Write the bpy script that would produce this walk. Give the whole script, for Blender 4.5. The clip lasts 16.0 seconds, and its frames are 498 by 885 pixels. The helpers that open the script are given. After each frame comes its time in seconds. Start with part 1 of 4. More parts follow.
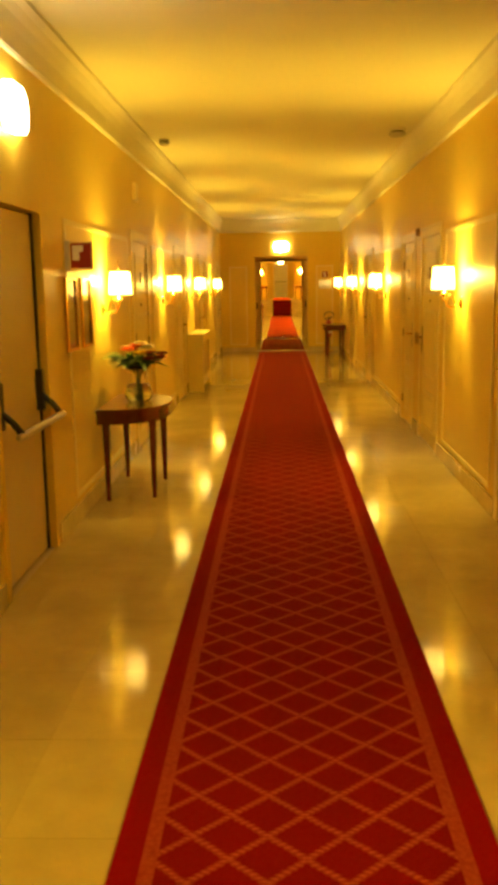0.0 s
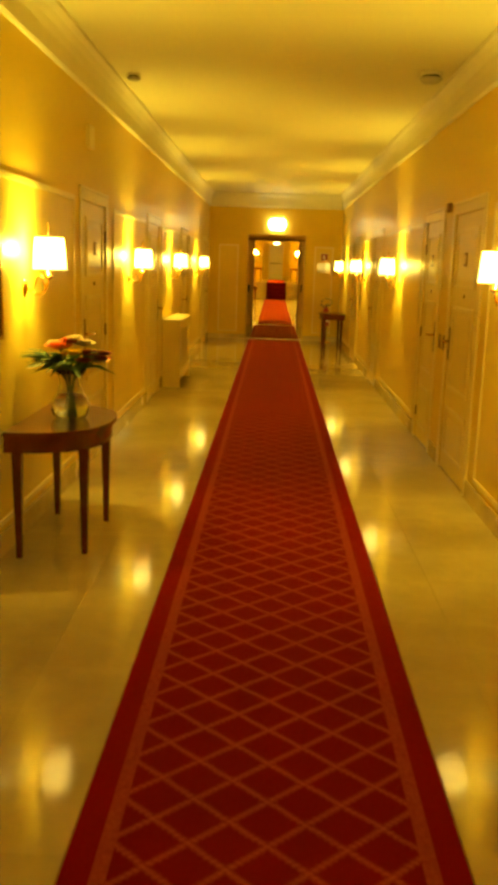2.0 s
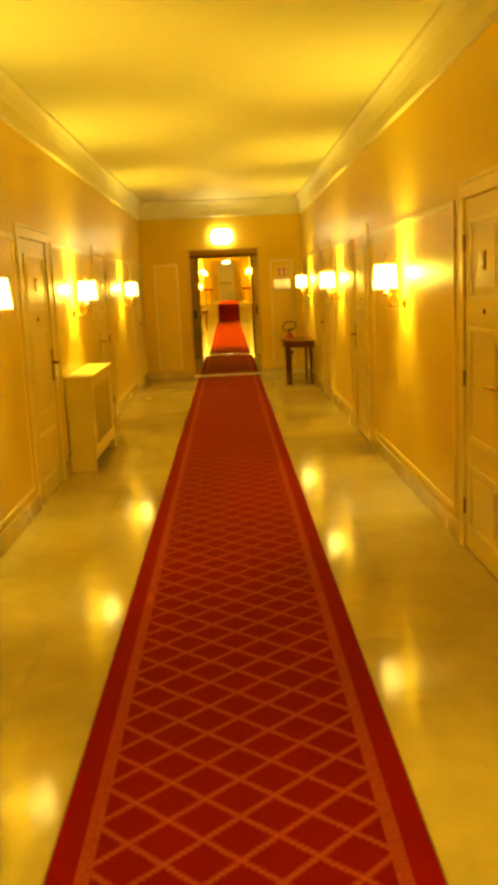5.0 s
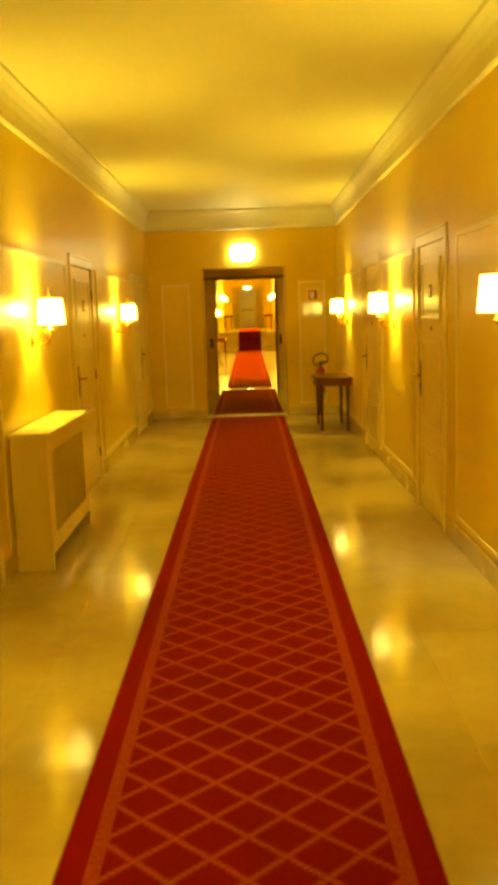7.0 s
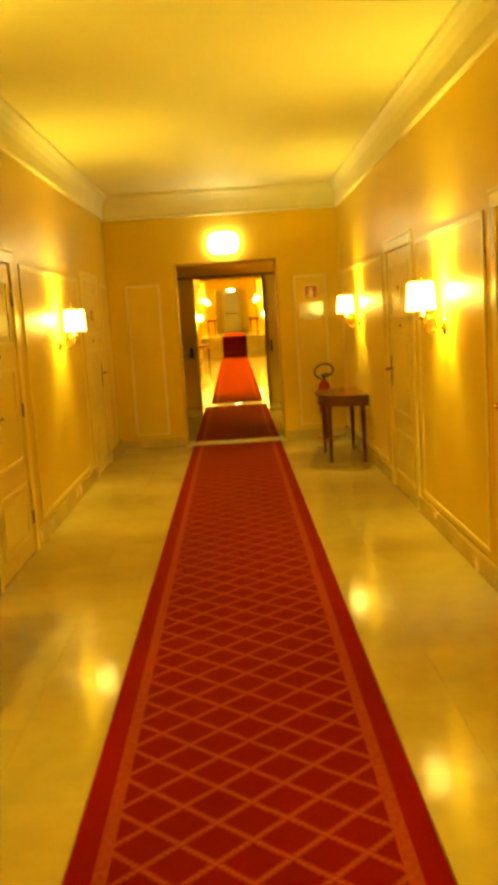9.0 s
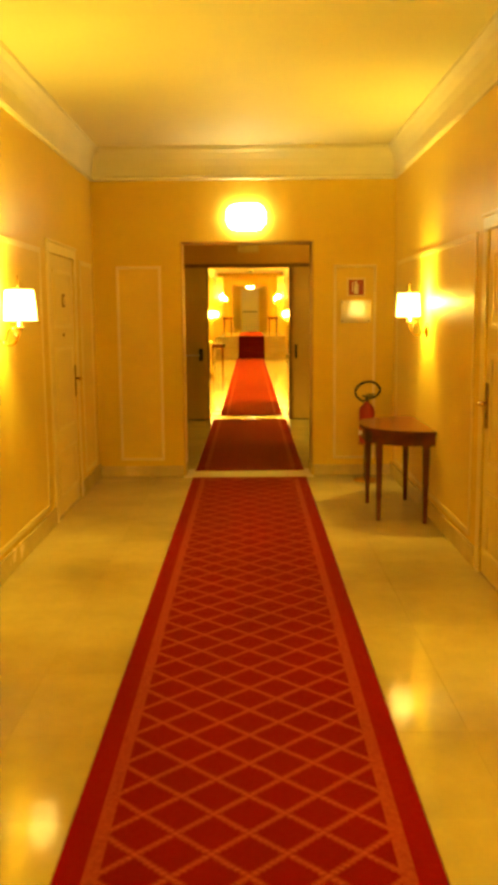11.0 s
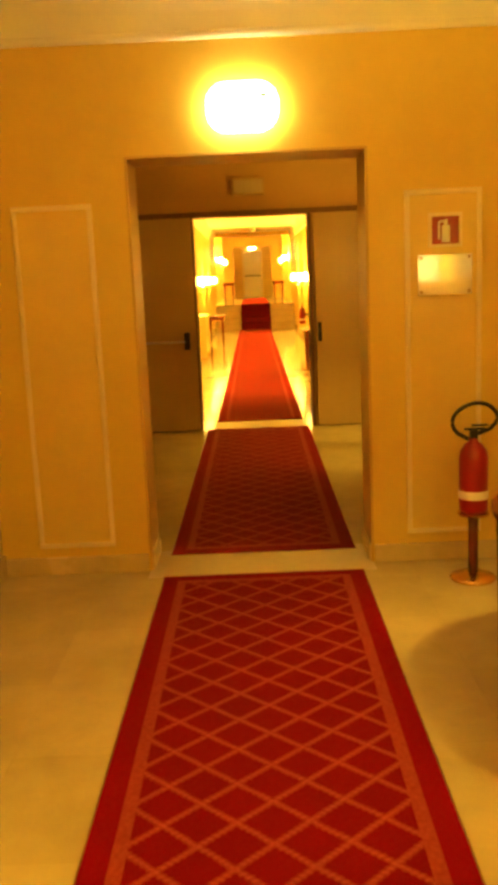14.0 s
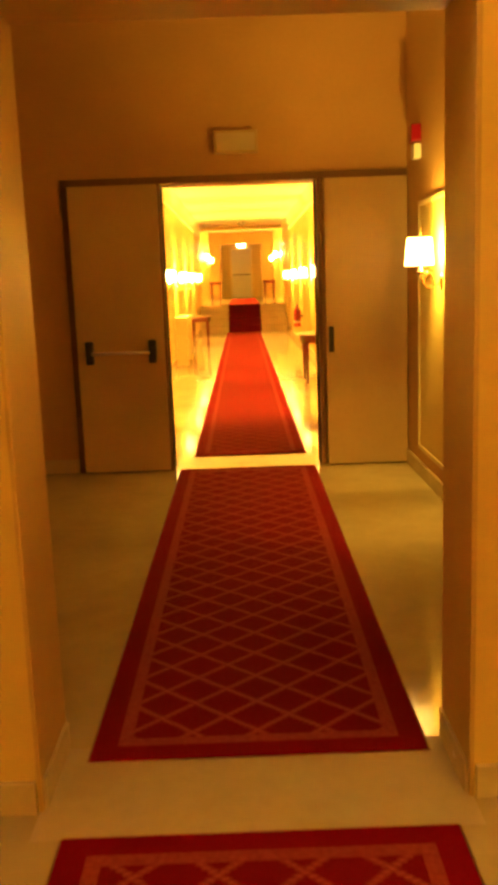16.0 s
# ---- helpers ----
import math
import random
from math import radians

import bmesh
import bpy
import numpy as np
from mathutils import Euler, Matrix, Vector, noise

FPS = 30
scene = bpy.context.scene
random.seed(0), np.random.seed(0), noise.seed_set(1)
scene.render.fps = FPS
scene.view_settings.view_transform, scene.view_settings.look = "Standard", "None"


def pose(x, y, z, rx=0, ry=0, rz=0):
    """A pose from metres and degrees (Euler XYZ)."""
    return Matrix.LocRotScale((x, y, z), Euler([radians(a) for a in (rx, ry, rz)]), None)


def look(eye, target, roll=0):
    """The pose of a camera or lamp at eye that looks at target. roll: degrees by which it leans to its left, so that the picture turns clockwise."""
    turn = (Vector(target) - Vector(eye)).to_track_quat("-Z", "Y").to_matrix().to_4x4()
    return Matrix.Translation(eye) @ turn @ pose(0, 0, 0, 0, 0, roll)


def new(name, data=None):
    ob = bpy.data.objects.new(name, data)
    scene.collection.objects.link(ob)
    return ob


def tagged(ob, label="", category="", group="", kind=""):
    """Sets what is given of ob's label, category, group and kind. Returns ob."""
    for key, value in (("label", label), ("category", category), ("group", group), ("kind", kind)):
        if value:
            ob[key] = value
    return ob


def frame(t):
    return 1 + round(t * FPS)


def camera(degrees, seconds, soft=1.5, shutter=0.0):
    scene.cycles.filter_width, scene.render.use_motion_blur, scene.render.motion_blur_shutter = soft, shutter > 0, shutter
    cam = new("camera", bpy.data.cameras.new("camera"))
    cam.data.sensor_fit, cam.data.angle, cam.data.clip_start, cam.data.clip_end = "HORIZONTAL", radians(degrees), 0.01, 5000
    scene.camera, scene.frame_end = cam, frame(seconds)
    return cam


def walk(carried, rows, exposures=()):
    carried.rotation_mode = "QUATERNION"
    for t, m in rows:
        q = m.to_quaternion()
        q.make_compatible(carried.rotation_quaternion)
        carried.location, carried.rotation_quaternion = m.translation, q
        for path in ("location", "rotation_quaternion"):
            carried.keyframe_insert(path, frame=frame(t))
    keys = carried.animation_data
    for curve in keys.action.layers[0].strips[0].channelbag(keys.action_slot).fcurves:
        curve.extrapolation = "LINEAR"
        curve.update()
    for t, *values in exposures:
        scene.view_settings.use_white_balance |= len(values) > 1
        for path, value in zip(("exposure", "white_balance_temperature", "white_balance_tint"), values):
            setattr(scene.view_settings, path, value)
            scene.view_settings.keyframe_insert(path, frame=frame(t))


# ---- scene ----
cam = camera(31.6, 16.0, soft=5.0, shutter=0.3)
PATH = [
    (0, (-0.05, 0.323, 1.564), (-0.122, 2.291, 1.211), -0.9),
    (0.5, (-0.05, 0.649, 1.512), (-0.084, 2.613, 1.139), 0.8),
    (1, (-0.049, 1.169, 1.523), (0.03, 3.131, 1.144), 1.0),
    (1.5, (-0.006, 1.68, 1.576), (0.003, 3.631, 1.136), 1.7),
    (2, (-0.025, 2.207, 1.562), (-0.069, 4.167, 1.167), 1.8),
    (2.5, (0.041, 2.89, 1.536), (0.011, 4.855, 1.163), -0.9),
    (3, (0.028, 3.448, 1.565), (-0.033, 5.409, 1.175), 0.4),
    (3.5, (0.05, 3.985, 1.591), (0.039, 5.954, 1.242), -2.4),
    (6, (0.049, 6.874, 1.553), (0.093, 8.842, 1.198), -2.4),
    (6.5, (0.081, 7.537, 1.539), (0.077, 9.508, 1.197), -3.5),
    (7, (0.062, 8.083, 1.538), (0.054, 10.062, 1.247), -1.9),
    (7.5, (0.113, 8.734, 1.542), (0.133, 10.709, 1.226), -2.7),
    (8, (0.098, 9.319, 1.558), (0.093, 11.286, 1.196), -0.4),
    (8.5, (0.058, 9.959, 1.604), (0.082, 11.93, 1.267), -1.9),
    (9, (0.052, 10.531, 1.541), (0.071, 12.511, 1.256), -3.7),
    (9.5, (0.018, 11.148, 1.555), (0.012, 13.128, 1.271), -2.0),
    (12, (0.03, 14.158, 1.506), (0.023, 16.137, 1.22), -0.3),
    (12.5, (0.027, 14.726, 1.516), (0.009, 16.705, 1.231), -0.0),
    (13, (0.023, 15.319, 1.536), (-0.049, 17.292, 1.218), -0.4),
    (13.5, (-0.012, 16.044, 1.531), (-0.043, 18.016, 1.197), -1.9),
    (14, (0.015, 16.654, 1.57), (-0.008, 18.621, 1.205), -2.5),
    (14.5, (-0.006, 17.238, 1.471), (0.028, 19.209, 1.133), -1.8),
    (15, (-0.005, 17.805, 1.448), (0.05, 19.769, 1.071), -3.0),
    (15.5, (0.021, 18.467, 1.474), (0.044, 20.432, 1.102), -2.5),
    (16, (0.015, 19.049, 1.475), (0.019, 21.016, 1.112), -2.1),
]
EXPOSURES = [(0.0, -0.2, 6500, 14), (0.5, -0.3, 6500, 12), (1.5, -0.36, 6500, 0), (2.5, -0.2, 6500, -5), (3.5, 0.34, 6500, -8), (6.0, -0.1, 6500, -9), (7.5, -0.06, 6500, -11),
             (8.5, 0.14, 6500, -10), (9.5, 0.02, 6500, -6), (12.0, 0.26, 6500, 13), (13.5, 0.3, 6500, 20), (14.5, 0.08, 6500, 33), (15.0, 0.08, 6500, 34), (16.0, 0.1, 6500, 44)]
walk(cam, [(t, look(eye, target, roll)) for t, eye, target, roll in PATH], EXPOSURES)

# ---- light ----
WARM = (1.0, 0.71, 0.062)
BULB = 92.0
world = bpy.data.worlds.new("world")
world.use_nodes = True
world.node_tree.nodes["Background"].inputs[0].default_value = (0.02, 0.012, 0.004, 1)
world.node_tree.nodes["Background"].inputs[1].default_value = 0.1
scene.world = world


# ---- materials ----
def mat(name, colour, rough=0.5, metal=0.0, vary=0.12, scale=3.0, bump=0.0, bump_scale=60.0, spec=0.5, coat=0.0,
        random_vary=0.0):
    """A plain surface with large stains, fine grain and relief."""
    m = bpy.data.materials.new(name)
    m.use_nodes = True
    nt = m.node_tree
    b = nt.nodes["Principled BSDF"]
    b.inputs["Metallic"].default_value = metal
    b.inputs["Specular IOR Level"].default_value = spec
    b.inputs["Coat Weight"].default_value = coat
    b.inputs["Coat Roughness"].default_value = 0.12
    geo = nt.nodes.new("ShaderNodeNewGeometry")
    n1, n2 = nt.nodes.new("ShaderNodeTexNoise"), nt.nodes.new("ShaderNodeTexNoise")
    n1.inputs["Scale"].default_value, n1.inputs["Detail"].default_value = scale, 4
    n2.inputs["Scale"].default_value, n2.inputs["Detail"].default_value = bump_scale, 3
    nt.links.new(geo.outputs["Position"], n1.inputs["Vector"])
    nt.links.new(geo.outputs["Position"], n2.inputs["Vector"])
    add = nt.nodes.new("ShaderNodeMath")
    add.operation = "MULTIPLY_ADD"
    add.inputs[1].default_value = 0.35
    nt.links.new(n2.outputs["Fac"], add.inputs[0])
    nt.links.new(n1.outputs["Fac"], add.inputs[2])
    ramp = nt.nodes.new("ShaderNodeValToRGB")
    ramp.color_ramp.elements[0].position, ramp.color_ramp.elements[1].position = 0.4, 0.95
    ramp.color_ramp.elements[0].color = (*[c * (1 - vary) for c in colour], 1)
    ramp.color_ramp.elements[1].color = (*[min(1, c * (1 + vary)) for c in colour], 1)
    nt.links.new(add.outputs[0], ramp.inputs[0])
    out = ramp.outputs[0]
    if random_vary:
        info, hsv = nt.nodes.new("ShaderNodeObjectInfo"), nt.nodes.new("ShaderNodeHueSaturation")
        rng = nt.nodes.new("ShaderNodeMapRange")
        rng.inputs[3].default_value, rng.inputs[4].default_value = 1 - random_vary, 1 + random_vary
        nt.links.new(info.outputs["Random"], rng.inputs[0])
        nt.links.new(rng.outputs[0], hsv.inputs["Value"])
        nt.links.new(out, hsv.inputs["Color"])
        out = hsv.outputs[0]
    nt.links.new(out, b.inputs["Base Color"])
    rr = nt.nodes.new("ShaderNodeMapRange")
    rr.inputs[3].default_value, rr.inputs[4].default_value = rough * 0.8, min(1, rough * 1.25)
    nt.links.new(n1.outputs["Fac"], rr.inputs[0])
    nt.links.new(rr.outputs[0], b.inputs["Roughness"])
    if bump:
        bp = nt.nodes.new("ShaderNodeBump")
        bp.inputs["Strength"].default_value, bp.inputs["Distance"].default_value = bump, 0.004
        nt.links.new(n2.outputs["Fac"], bp.inputs["Height"])
        nt.links.new(bp.outputs[0], b.inputs["Normal"])
    return m


def glow(name, colour, strength):
    m = bpy.data.materials.new(name)
    m.use_nodes = True
    b = m.node_tree.nodes["Principled BSDF"]
    b.inputs["Base Color"].default_value = (0.8, 0.8, 0.75, 1)
    b.inputs["Emission Color"].default_value = (*colour, 1)
    b.inputs["Emission Strength"].default_value = strength
    return m


def glass(name, colour=(1, 1, 1), rough=0.02):
    m = bpy.data.materials.new(name)
    m.use_nodes = True
    b = m.node_tree.nodes["Principled BSDF"]
    b.inputs["Base Color"].default_value = (*colour, 1)
    b.inputs["Roughness"].default_value = rough
    b.inputs["Transmission Weight"].default_value = 1
    b.inputs["IOR"].default_value = 1.45
    return m


def math_node(nt, op, a, b=None, c=None):
    n = nt.nodes.new("ShaderNodeMath")
    n.operation = op
    for i, v in enumerate((a, b, c)):
        if v is None:
            continue
        if isinstance(v, (int, float)):
            n.inputs[i].default_value = v
        else:
            nt.links.new(v, n.inputs[i])
    return n.outputs[0]


def carpet_material(name, half, y0, y1, cx=0.0, cell=0.2047):
    """Red woven runner: a plain crimson edge, a beaded salmon band and a lattice of rope-like leaves."""
    m = bpy.data.materials.new(name)
    m.use_nodes = True
    nt = m.node_tree
    b = nt.nodes["Principled BSDF"]
    b.inputs["Roughness"].default_value = 0.95
    b.inputs["Specular IOR Level"].default_value = 0.03
    b.inputs["Sheen Weight"].default_value = 0.15
    b.inputs["Sheen Roughness"].default_value = 0.3
    b.inputs["Sheen Tint"].default_value = (1, 0.4, 0.1, 1)
    geo, sep = nt.nodes.new("ShaderNodeNewGeometry"), nt.nodes.new("ShaderNodeSeparateXYZ")
    shift = nt.nodes.new("ShaderNodeVectorMath")
    shift.operation = "SUBTRACT"
    shift.inputs[1].default_value = (cx, 0, 0)
    nt.links.new(geo.outputs["Position"], shift.inputs[0])
    nt.links.new(shift.outputs[0], sep.inputs[0])
    wob = nt.nodes.new("ShaderNodeTexNoise")
    wob.inputs["Scale"].default_value = 14
    nt.links.new(geo.outputs["Position"], wob.inputs["Vector"])
    wv = math_node(nt, "MULTIPLY_ADD", wob.outputs["Fac"], 0.008, -0.004)
    x = math_node(nt, "MULTIPLY", math_node(nt, "ADD", sep.outputs[0], wv), 0.943)
    y = math_node(nt, "ADD", math_node(nt, "ADD", sep.outputs[1], wv), -16.42)
    mask = None
    for s in (1, -1):
        p = math_node(nt, "MULTIPLY_ADD", x, s, y)
        q = math_node(nt, "MULTIPLY_ADD", x, -s, y)
        d = math_node(nt, "ABSOLUTE", math_node(nt, "SUBTRACT", math_node(nt, "PINGPONG", p, cell / 2), 0))
        beads = math_node(nt, "MULTIPLY_ADD", math_node(nt, "SINE", math_node(nt, "MULTIPLY", math_node(nt, "ADD", q, math_node(nt, "MULTIPLY", d, 0.9)), 2 * math.pi / (cell / 6))), 0.003, 0.021)
        line = math_node(nt, "SMOOTH_MIN", math_node(nt, "MAXIMUM", math_node(nt, "MULTIPLY", math_node(nt, "SUBTRACT", beads, d), 62), 0), 1, 0.2)
        tuft = math_node(nt, "MULTIPLY_ADD", math_node(nt, "SINE", math_node(nt, "MULTIPLY", math_node(nt, "ADD", q, math_node(nt, "MULTIPLY", p, 0.45)), 2 * math.pi / (cell / 7))), 0.28, 0.66)
        line = math_node(nt, "MULTIPLY", line, tuft)
        mask = line if mask is None else math_node(nt, "MAXIMUM", mask, line)
    # distance from the nearest edge
    ex = math_node(nt, "SUBTRACT", half, math_node(nt, "ABSOLUTE", sep.outputs[0]))
    ey = math_node(nt, "MINIMUM", math_node(nt, "SUBTRACT", sep.outputs[1], y0), math_node(nt, "SUBTRACT", y1, sep.outputs[1]))
    e = math_node(nt, "MINIMUM", ex, ey)
    inner = math_node(nt, "GREATER_THAN", e, 0.124)
    band = math_node(nt, "MULTIPLY", math_node(nt, "GREATER_THAN", e, 0.08), math_node(nt, "LESS_THAN", e, 0.124))
    bead = nt.nodes.new("ShaderNodeTexVoronoi")
    bead.inputs["Scale"].default_value = 55
    nt.links.new(geo.outputs["Position"], bead.inputs["Vector"])
    bandm = math_node(nt, "MULTIPLY", band, math_node(nt, "SUBTRACT", 0.78, math_node(nt, "MULTIPLY", bead.outputs["Distance"], 0.45)))
    fac = math_node(nt, "MINIMUM", math_node(nt, "ADD", math_node(nt, "MULTIPLY", math_node(nt, "MULTIPLY", mask, inner), 1.0), bandm), 1)
    wear, fine = nt.nodes.new("ShaderNodeTexNoise"), nt.nodes.new("ShaderNodeTexNoise")
    wear.inputs["Scale"].default_value, fine.inputs["Scale"].default_value = 1.3, 260
    for n in (wear, fine):
        nt.links.new(geo.outputs["Position"], n.inputs["Vector"])
    red = nt.nodes.new("ShaderNodeMix")
    red.data_type = "RGBA"
    red.inputs[6].default_value, red.inputs[7].default_value = (0.13, 0.0025, 0.003, 1), (0.21, 0.004, 0.005, 1)
    nt.links.new(math_node(nt, "MULTIPLY_ADD", fine.outputs["Fac"], 0.6, math_node(nt, "MULTIPLY", wear.outputs["Fac"], 0.4)), red.inputs[0])
    edge = nt.nodes.new("ShaderNodeMix")
    edge.data_type = "RGBA"
    edge.inputs[7].default_value = (0.19, 0.0025, 0.004, 1)
    nt.links.new(math_node(nt, "LESS_THAN", e, 0.08), edge.inputs[0])
    nt.links.new(red.outputs[2], edge.inputs[6])
    mix = nt.nodes.new("ShaderNodeMix")
    mix.data_type = "RGBA"
    mix.inputs[7].default_value = (0.35, 0.068, 0.029, 1)
    nt.links.new(fac, mix.inputs[0])
    nt.links.new(edge.outputs[2], mix.inputs[6])
    nt.links.new(mix.outputs[2], b.inputs["Base Color"])
    bp = nt.nodes.new("ShaderNodeBump")
    bp.inputs["Strength"].default_value, bp.inputs["Distance"].default_value = 0.6, 0.004
    nt.links.new(math_node(nt, "MULTIPLY_ADD", fac, 0.5, fine.outputs["Fac"]), bp.inputs["Height"])
    nt.links.new(bp.outputs[0], b.inputs["Normal"])
    return m


def marble_material(name, random_vary):
    """Polished cream marble with cloudy patches and thin veins."""
    m = mat(name, (0.50, 0.39, 0.185), rough=0.09, vary=0.16, scale=1.6, bump_scale=9, spec=0.32, random_vary=random_vary)
    nt = m.node_tree
    b = nt.nodes["Principled BSDF"]
    wave = nt.nodes.new("ShaderNodeTexNoise")
    wave.inputs["Scale"].default_value, wave.inputs["Detail"].default_value, wave.inputs["Distortion"].default_value = 2.6, 6, 1.6
    geo = nt.nodes.new("ShaderNodeNewGeometry")
    nt.links.new(geo.outputs["Position"], wave.inputs["Vector"])
    vein = math_node(nt, "SUBTRACT", 1, math_node(nt, "MINIMUM", math_node(nt, "MULTIPLY", math_node(nt, "ABSOLUTE", math_node(nt, "SUBTRACT", wave.outputs["Fac"], 0.5)), 28), 1))
    old = b.inputs["Base Color"].links[0].from_socket
    mix = nt.nodes.new("ShaderNodeMix")
    mix.data_type = "RGBA"
    mix.inputs[7].default_value = (0.42, 0.33, 0.2, 1)
    nt.links.new(math_node(nt, "MULTIPLY", vein, 0.14), mix.inputs[0])
    nt.links.new(old, mix.inputs[6])
    nt.links.new(mix.outputs[2], b.inputs["Base Color"])
    return m


def shade_material():
    m = bpy.data.materials.new("lit_fabric_shade")
    m.use_nodes = True
    nt = m.node_tree
    out = nt.nodes["Material Output"]
    nt.nodes.remove(nt.nodes["Principled BSDF"])
    tr, df, mx = nt.nodes.new("ShaderNodeBsdfTranslucent"), nt.nodes.new("ShaderNodeBsdfDiffuse"), nt.nodes.new("ShaderNodeMixShader")
    tr.inputs[0].default_value, df.inputs[0].default_value = (0.85, 0.75, 0.55, 1), (0.8, 0.74, 0.6, 1)
    mx.inputs[0].default_value = 0.55
    em, ad = nt.nodes.new("ShaderNodeEmission"), nt.nodes.new("ShaderNodeAddShader")
    em.inputs[0].default_value, em.inputs[1].default_value = (1.0, 0.76, 0.24, 1), 4.8
    nt.links.new(tr.outputs[0], mx.inputs[1])
    nt.links.new(df.outputs[0], mx.inputs[2])
    nt.links.new(mx.outputs[0], ad.inputs[0])
    nt.links.new(em.outputs[0], ad.inputs[1])
    nt.links.new(ad.outputs[0], out.inputs[0])
    return m


M_WALL = mat("yellow_gloss_wall_paint", (0.76, 0.54, 0.08), rough=0.34, vary=0.06, scale=1.2, bump_scale=12, spec=0.28)
M_PANEL = mat("pale_yellow_panel_paint", (0.78, 0.57, 0.12), rough=0.36, vary=0.05, scale=1.5, bump_scale=12, spec=0.4)
M_TRIM = mat("cream_gloss_trim_paint", (0.84, 0.70, 0.30), rough=0.32, vary=0.06, scale=5, bump=0.05)
M_DOOR = mat("cream_gloss_door_paint", (0.80, 0.64, 0.22), rough=0.34, vary=0.05, scale=2.5)
M_CEIL = mat("white_ceiling_paint", (0.80, 0.72, 0.52), rough=0.7, vary=0.04, scale=0.8, bump=0.1)
M_CORNICE = mat("white_plaster_cornice", (0.82, 0.76, 0.60), rough=0.45, vary=0.05, scale=3, bump=0.1)
M_BASE = mat("beige_marble_skirting", (0.62, 0.48, 0.22), rough=0.25, vary=0.15, scale=4, bump_scale=20)
M_TILE = marble_material("polished_cream_marble_tile", 0.045)
M_HONED = mat("honed_cream_marble", (0.50, 0.38, 0.19), rough=0.45, vary=0.15, scale=3, bump_scale=20)
M_JOINT = mat("brown_grout", (0.42, 0.33, 0.19), rough=0.7)
M_MAHOG = mat("dark_mahogany", (0.105, 0.013, 0.008), rough=0.22, vary=0.35, scale=9, bump_scale=70, coat=0.25)
M_BRASS = mat("polished_brass", (0.75, 0.48, 0.16), rough=0.22, metal=1.0, vary=0.1)
M_DARKBRASS = mat("aged_brass", (0.28, 0.15, 0.05), rough=0.38, metal=0.9, vary=0.25, scale=30)
M_BLACK = mat("black_plastic", (0.015, 0.014, 0.013), rough=0.4, vary=0.2)
M_STEEL = mat("brushed_light_metal", (0.62, 0.58, 0.5), rough=0.3, metal=0.7, vary=0.1)
M_FIREDOOR = mat("beige_fire_door_enamel", (0.60, 0.47, 0.24), rough=0.34, vary=0.06, scale=2)
M_GREYDOOR = mat("grey_beige_fire_door_enamel", (0.57, 0.38, 0.14), rough=0.4, vary=0.08, scale=2)
M_FRAME = mat("brown_steel_door_frame", (0.20, 0.10, 0.035), rough=0.4, vary=0.15, scale=6)
M_VEST = mat("ochre_lobby_paint", (0.57, 0.32, 0.075), rough=0.45, vary=0.08, scale=1.5, bump=0.1)
M_CASING = mat("brown_ochre_casing_paint", (0.60, 0.38, 0.06), rough=0.42, vary=0.1, scale=5)
M_RED = mat("red_enamel", (0.30, 0.005, 0.007), rough=0.3, vary=0.1)
M_STAIR = mat("dark_red_stair_carpet", (0.10, 0.003, 0.004), rough=0.95, vary=0.25, scale=40, bump=0.4, bump_scale=250, spec=0.05)
M_WHITE = mat("white_print", (0.82, 0.78, 0.68), rough=0.5, vary=0.04)
M_PLATE = mat("clear_acrylic_sign", (0.62, 0.54, 0.34), rough=0.06, vary=0.08, spec=1.0, coat=1.0)
M_PICTURE = mat("dark_printed_notice", (0.14, 0.09, 0.04), rough=0.15, vary=0.5, scale=22, coat=0.6)
M_GREY = mat("grey_plastic", (0.5, 0.45, 0.36), rough=0.45, vary=0.08)
M_SHADE = shade_material()
M_EXIT = glow("lit_exit_diffuser", (1.0, 0.82, 0.38), 24.0)
M_BULB = glow("lit_bulb", (1.0, 0.72, 0.3), 30.0)
M_GREEN = mat("exit_sign_green_print", (0.05, 0.35, 0.22), rough=0.4)
M_GLASS = glass("clear_vase_glass", (0.95, 0.97, 0.93))
M_WATER = glass("vase_water", (0.85, 0.9, 0.8))
M_LEAF = mat("dark_green_leaf", (0.03, 0.09, 0.015), rough=0.5, vary=0.45, scale=25)
M_FLOWERS = [mat("salmon_petal", (0.75, 0.18, 0.08), rough=0.6, vary=0.2, scale=40), mat("yellow_petal", (0.85, 0.62, 0.06), rough=0.6, vary=0.15, scale=40),
             mat("crimson_petal", (0.22, 0.01, 0.02), rough=0.6, vary=0.25, scale=40), mat("cream_petal", (0.78, 0.66, 0.48), rough=0.6, vary=0.12, scale=40)]


# ---- mesh helpers ----
def box(bm, x0, x1, y0, y1, z0, z1, bevel=0.0):
    lo = (min(x0, x1), min(y0, y1), min(z0, z1))
    hi = (max(x0, x1), max(y0, y1), max(z0, z1))
    r = bmesh.ops.create_cube(bm, size=1)
    for v in r["verts"]:
        v.co = Vector([lo[i] if v.co[i] < 0 else hi[i] for i in range(3)])
    if bevel:
        edges = list({e for v in r["verts"] for e in v.link_edges})
        bmesh.ops.bevel(bm, geom=edges, offset=bevel, segments=2, affect="EDGES", profile=0.5)
    return bm


def boxes(*dims, bevel=0.0):
    bm = bmesh.new()
    for d in dims:
        box(bm, *d, bevel=bevel)
    return bm


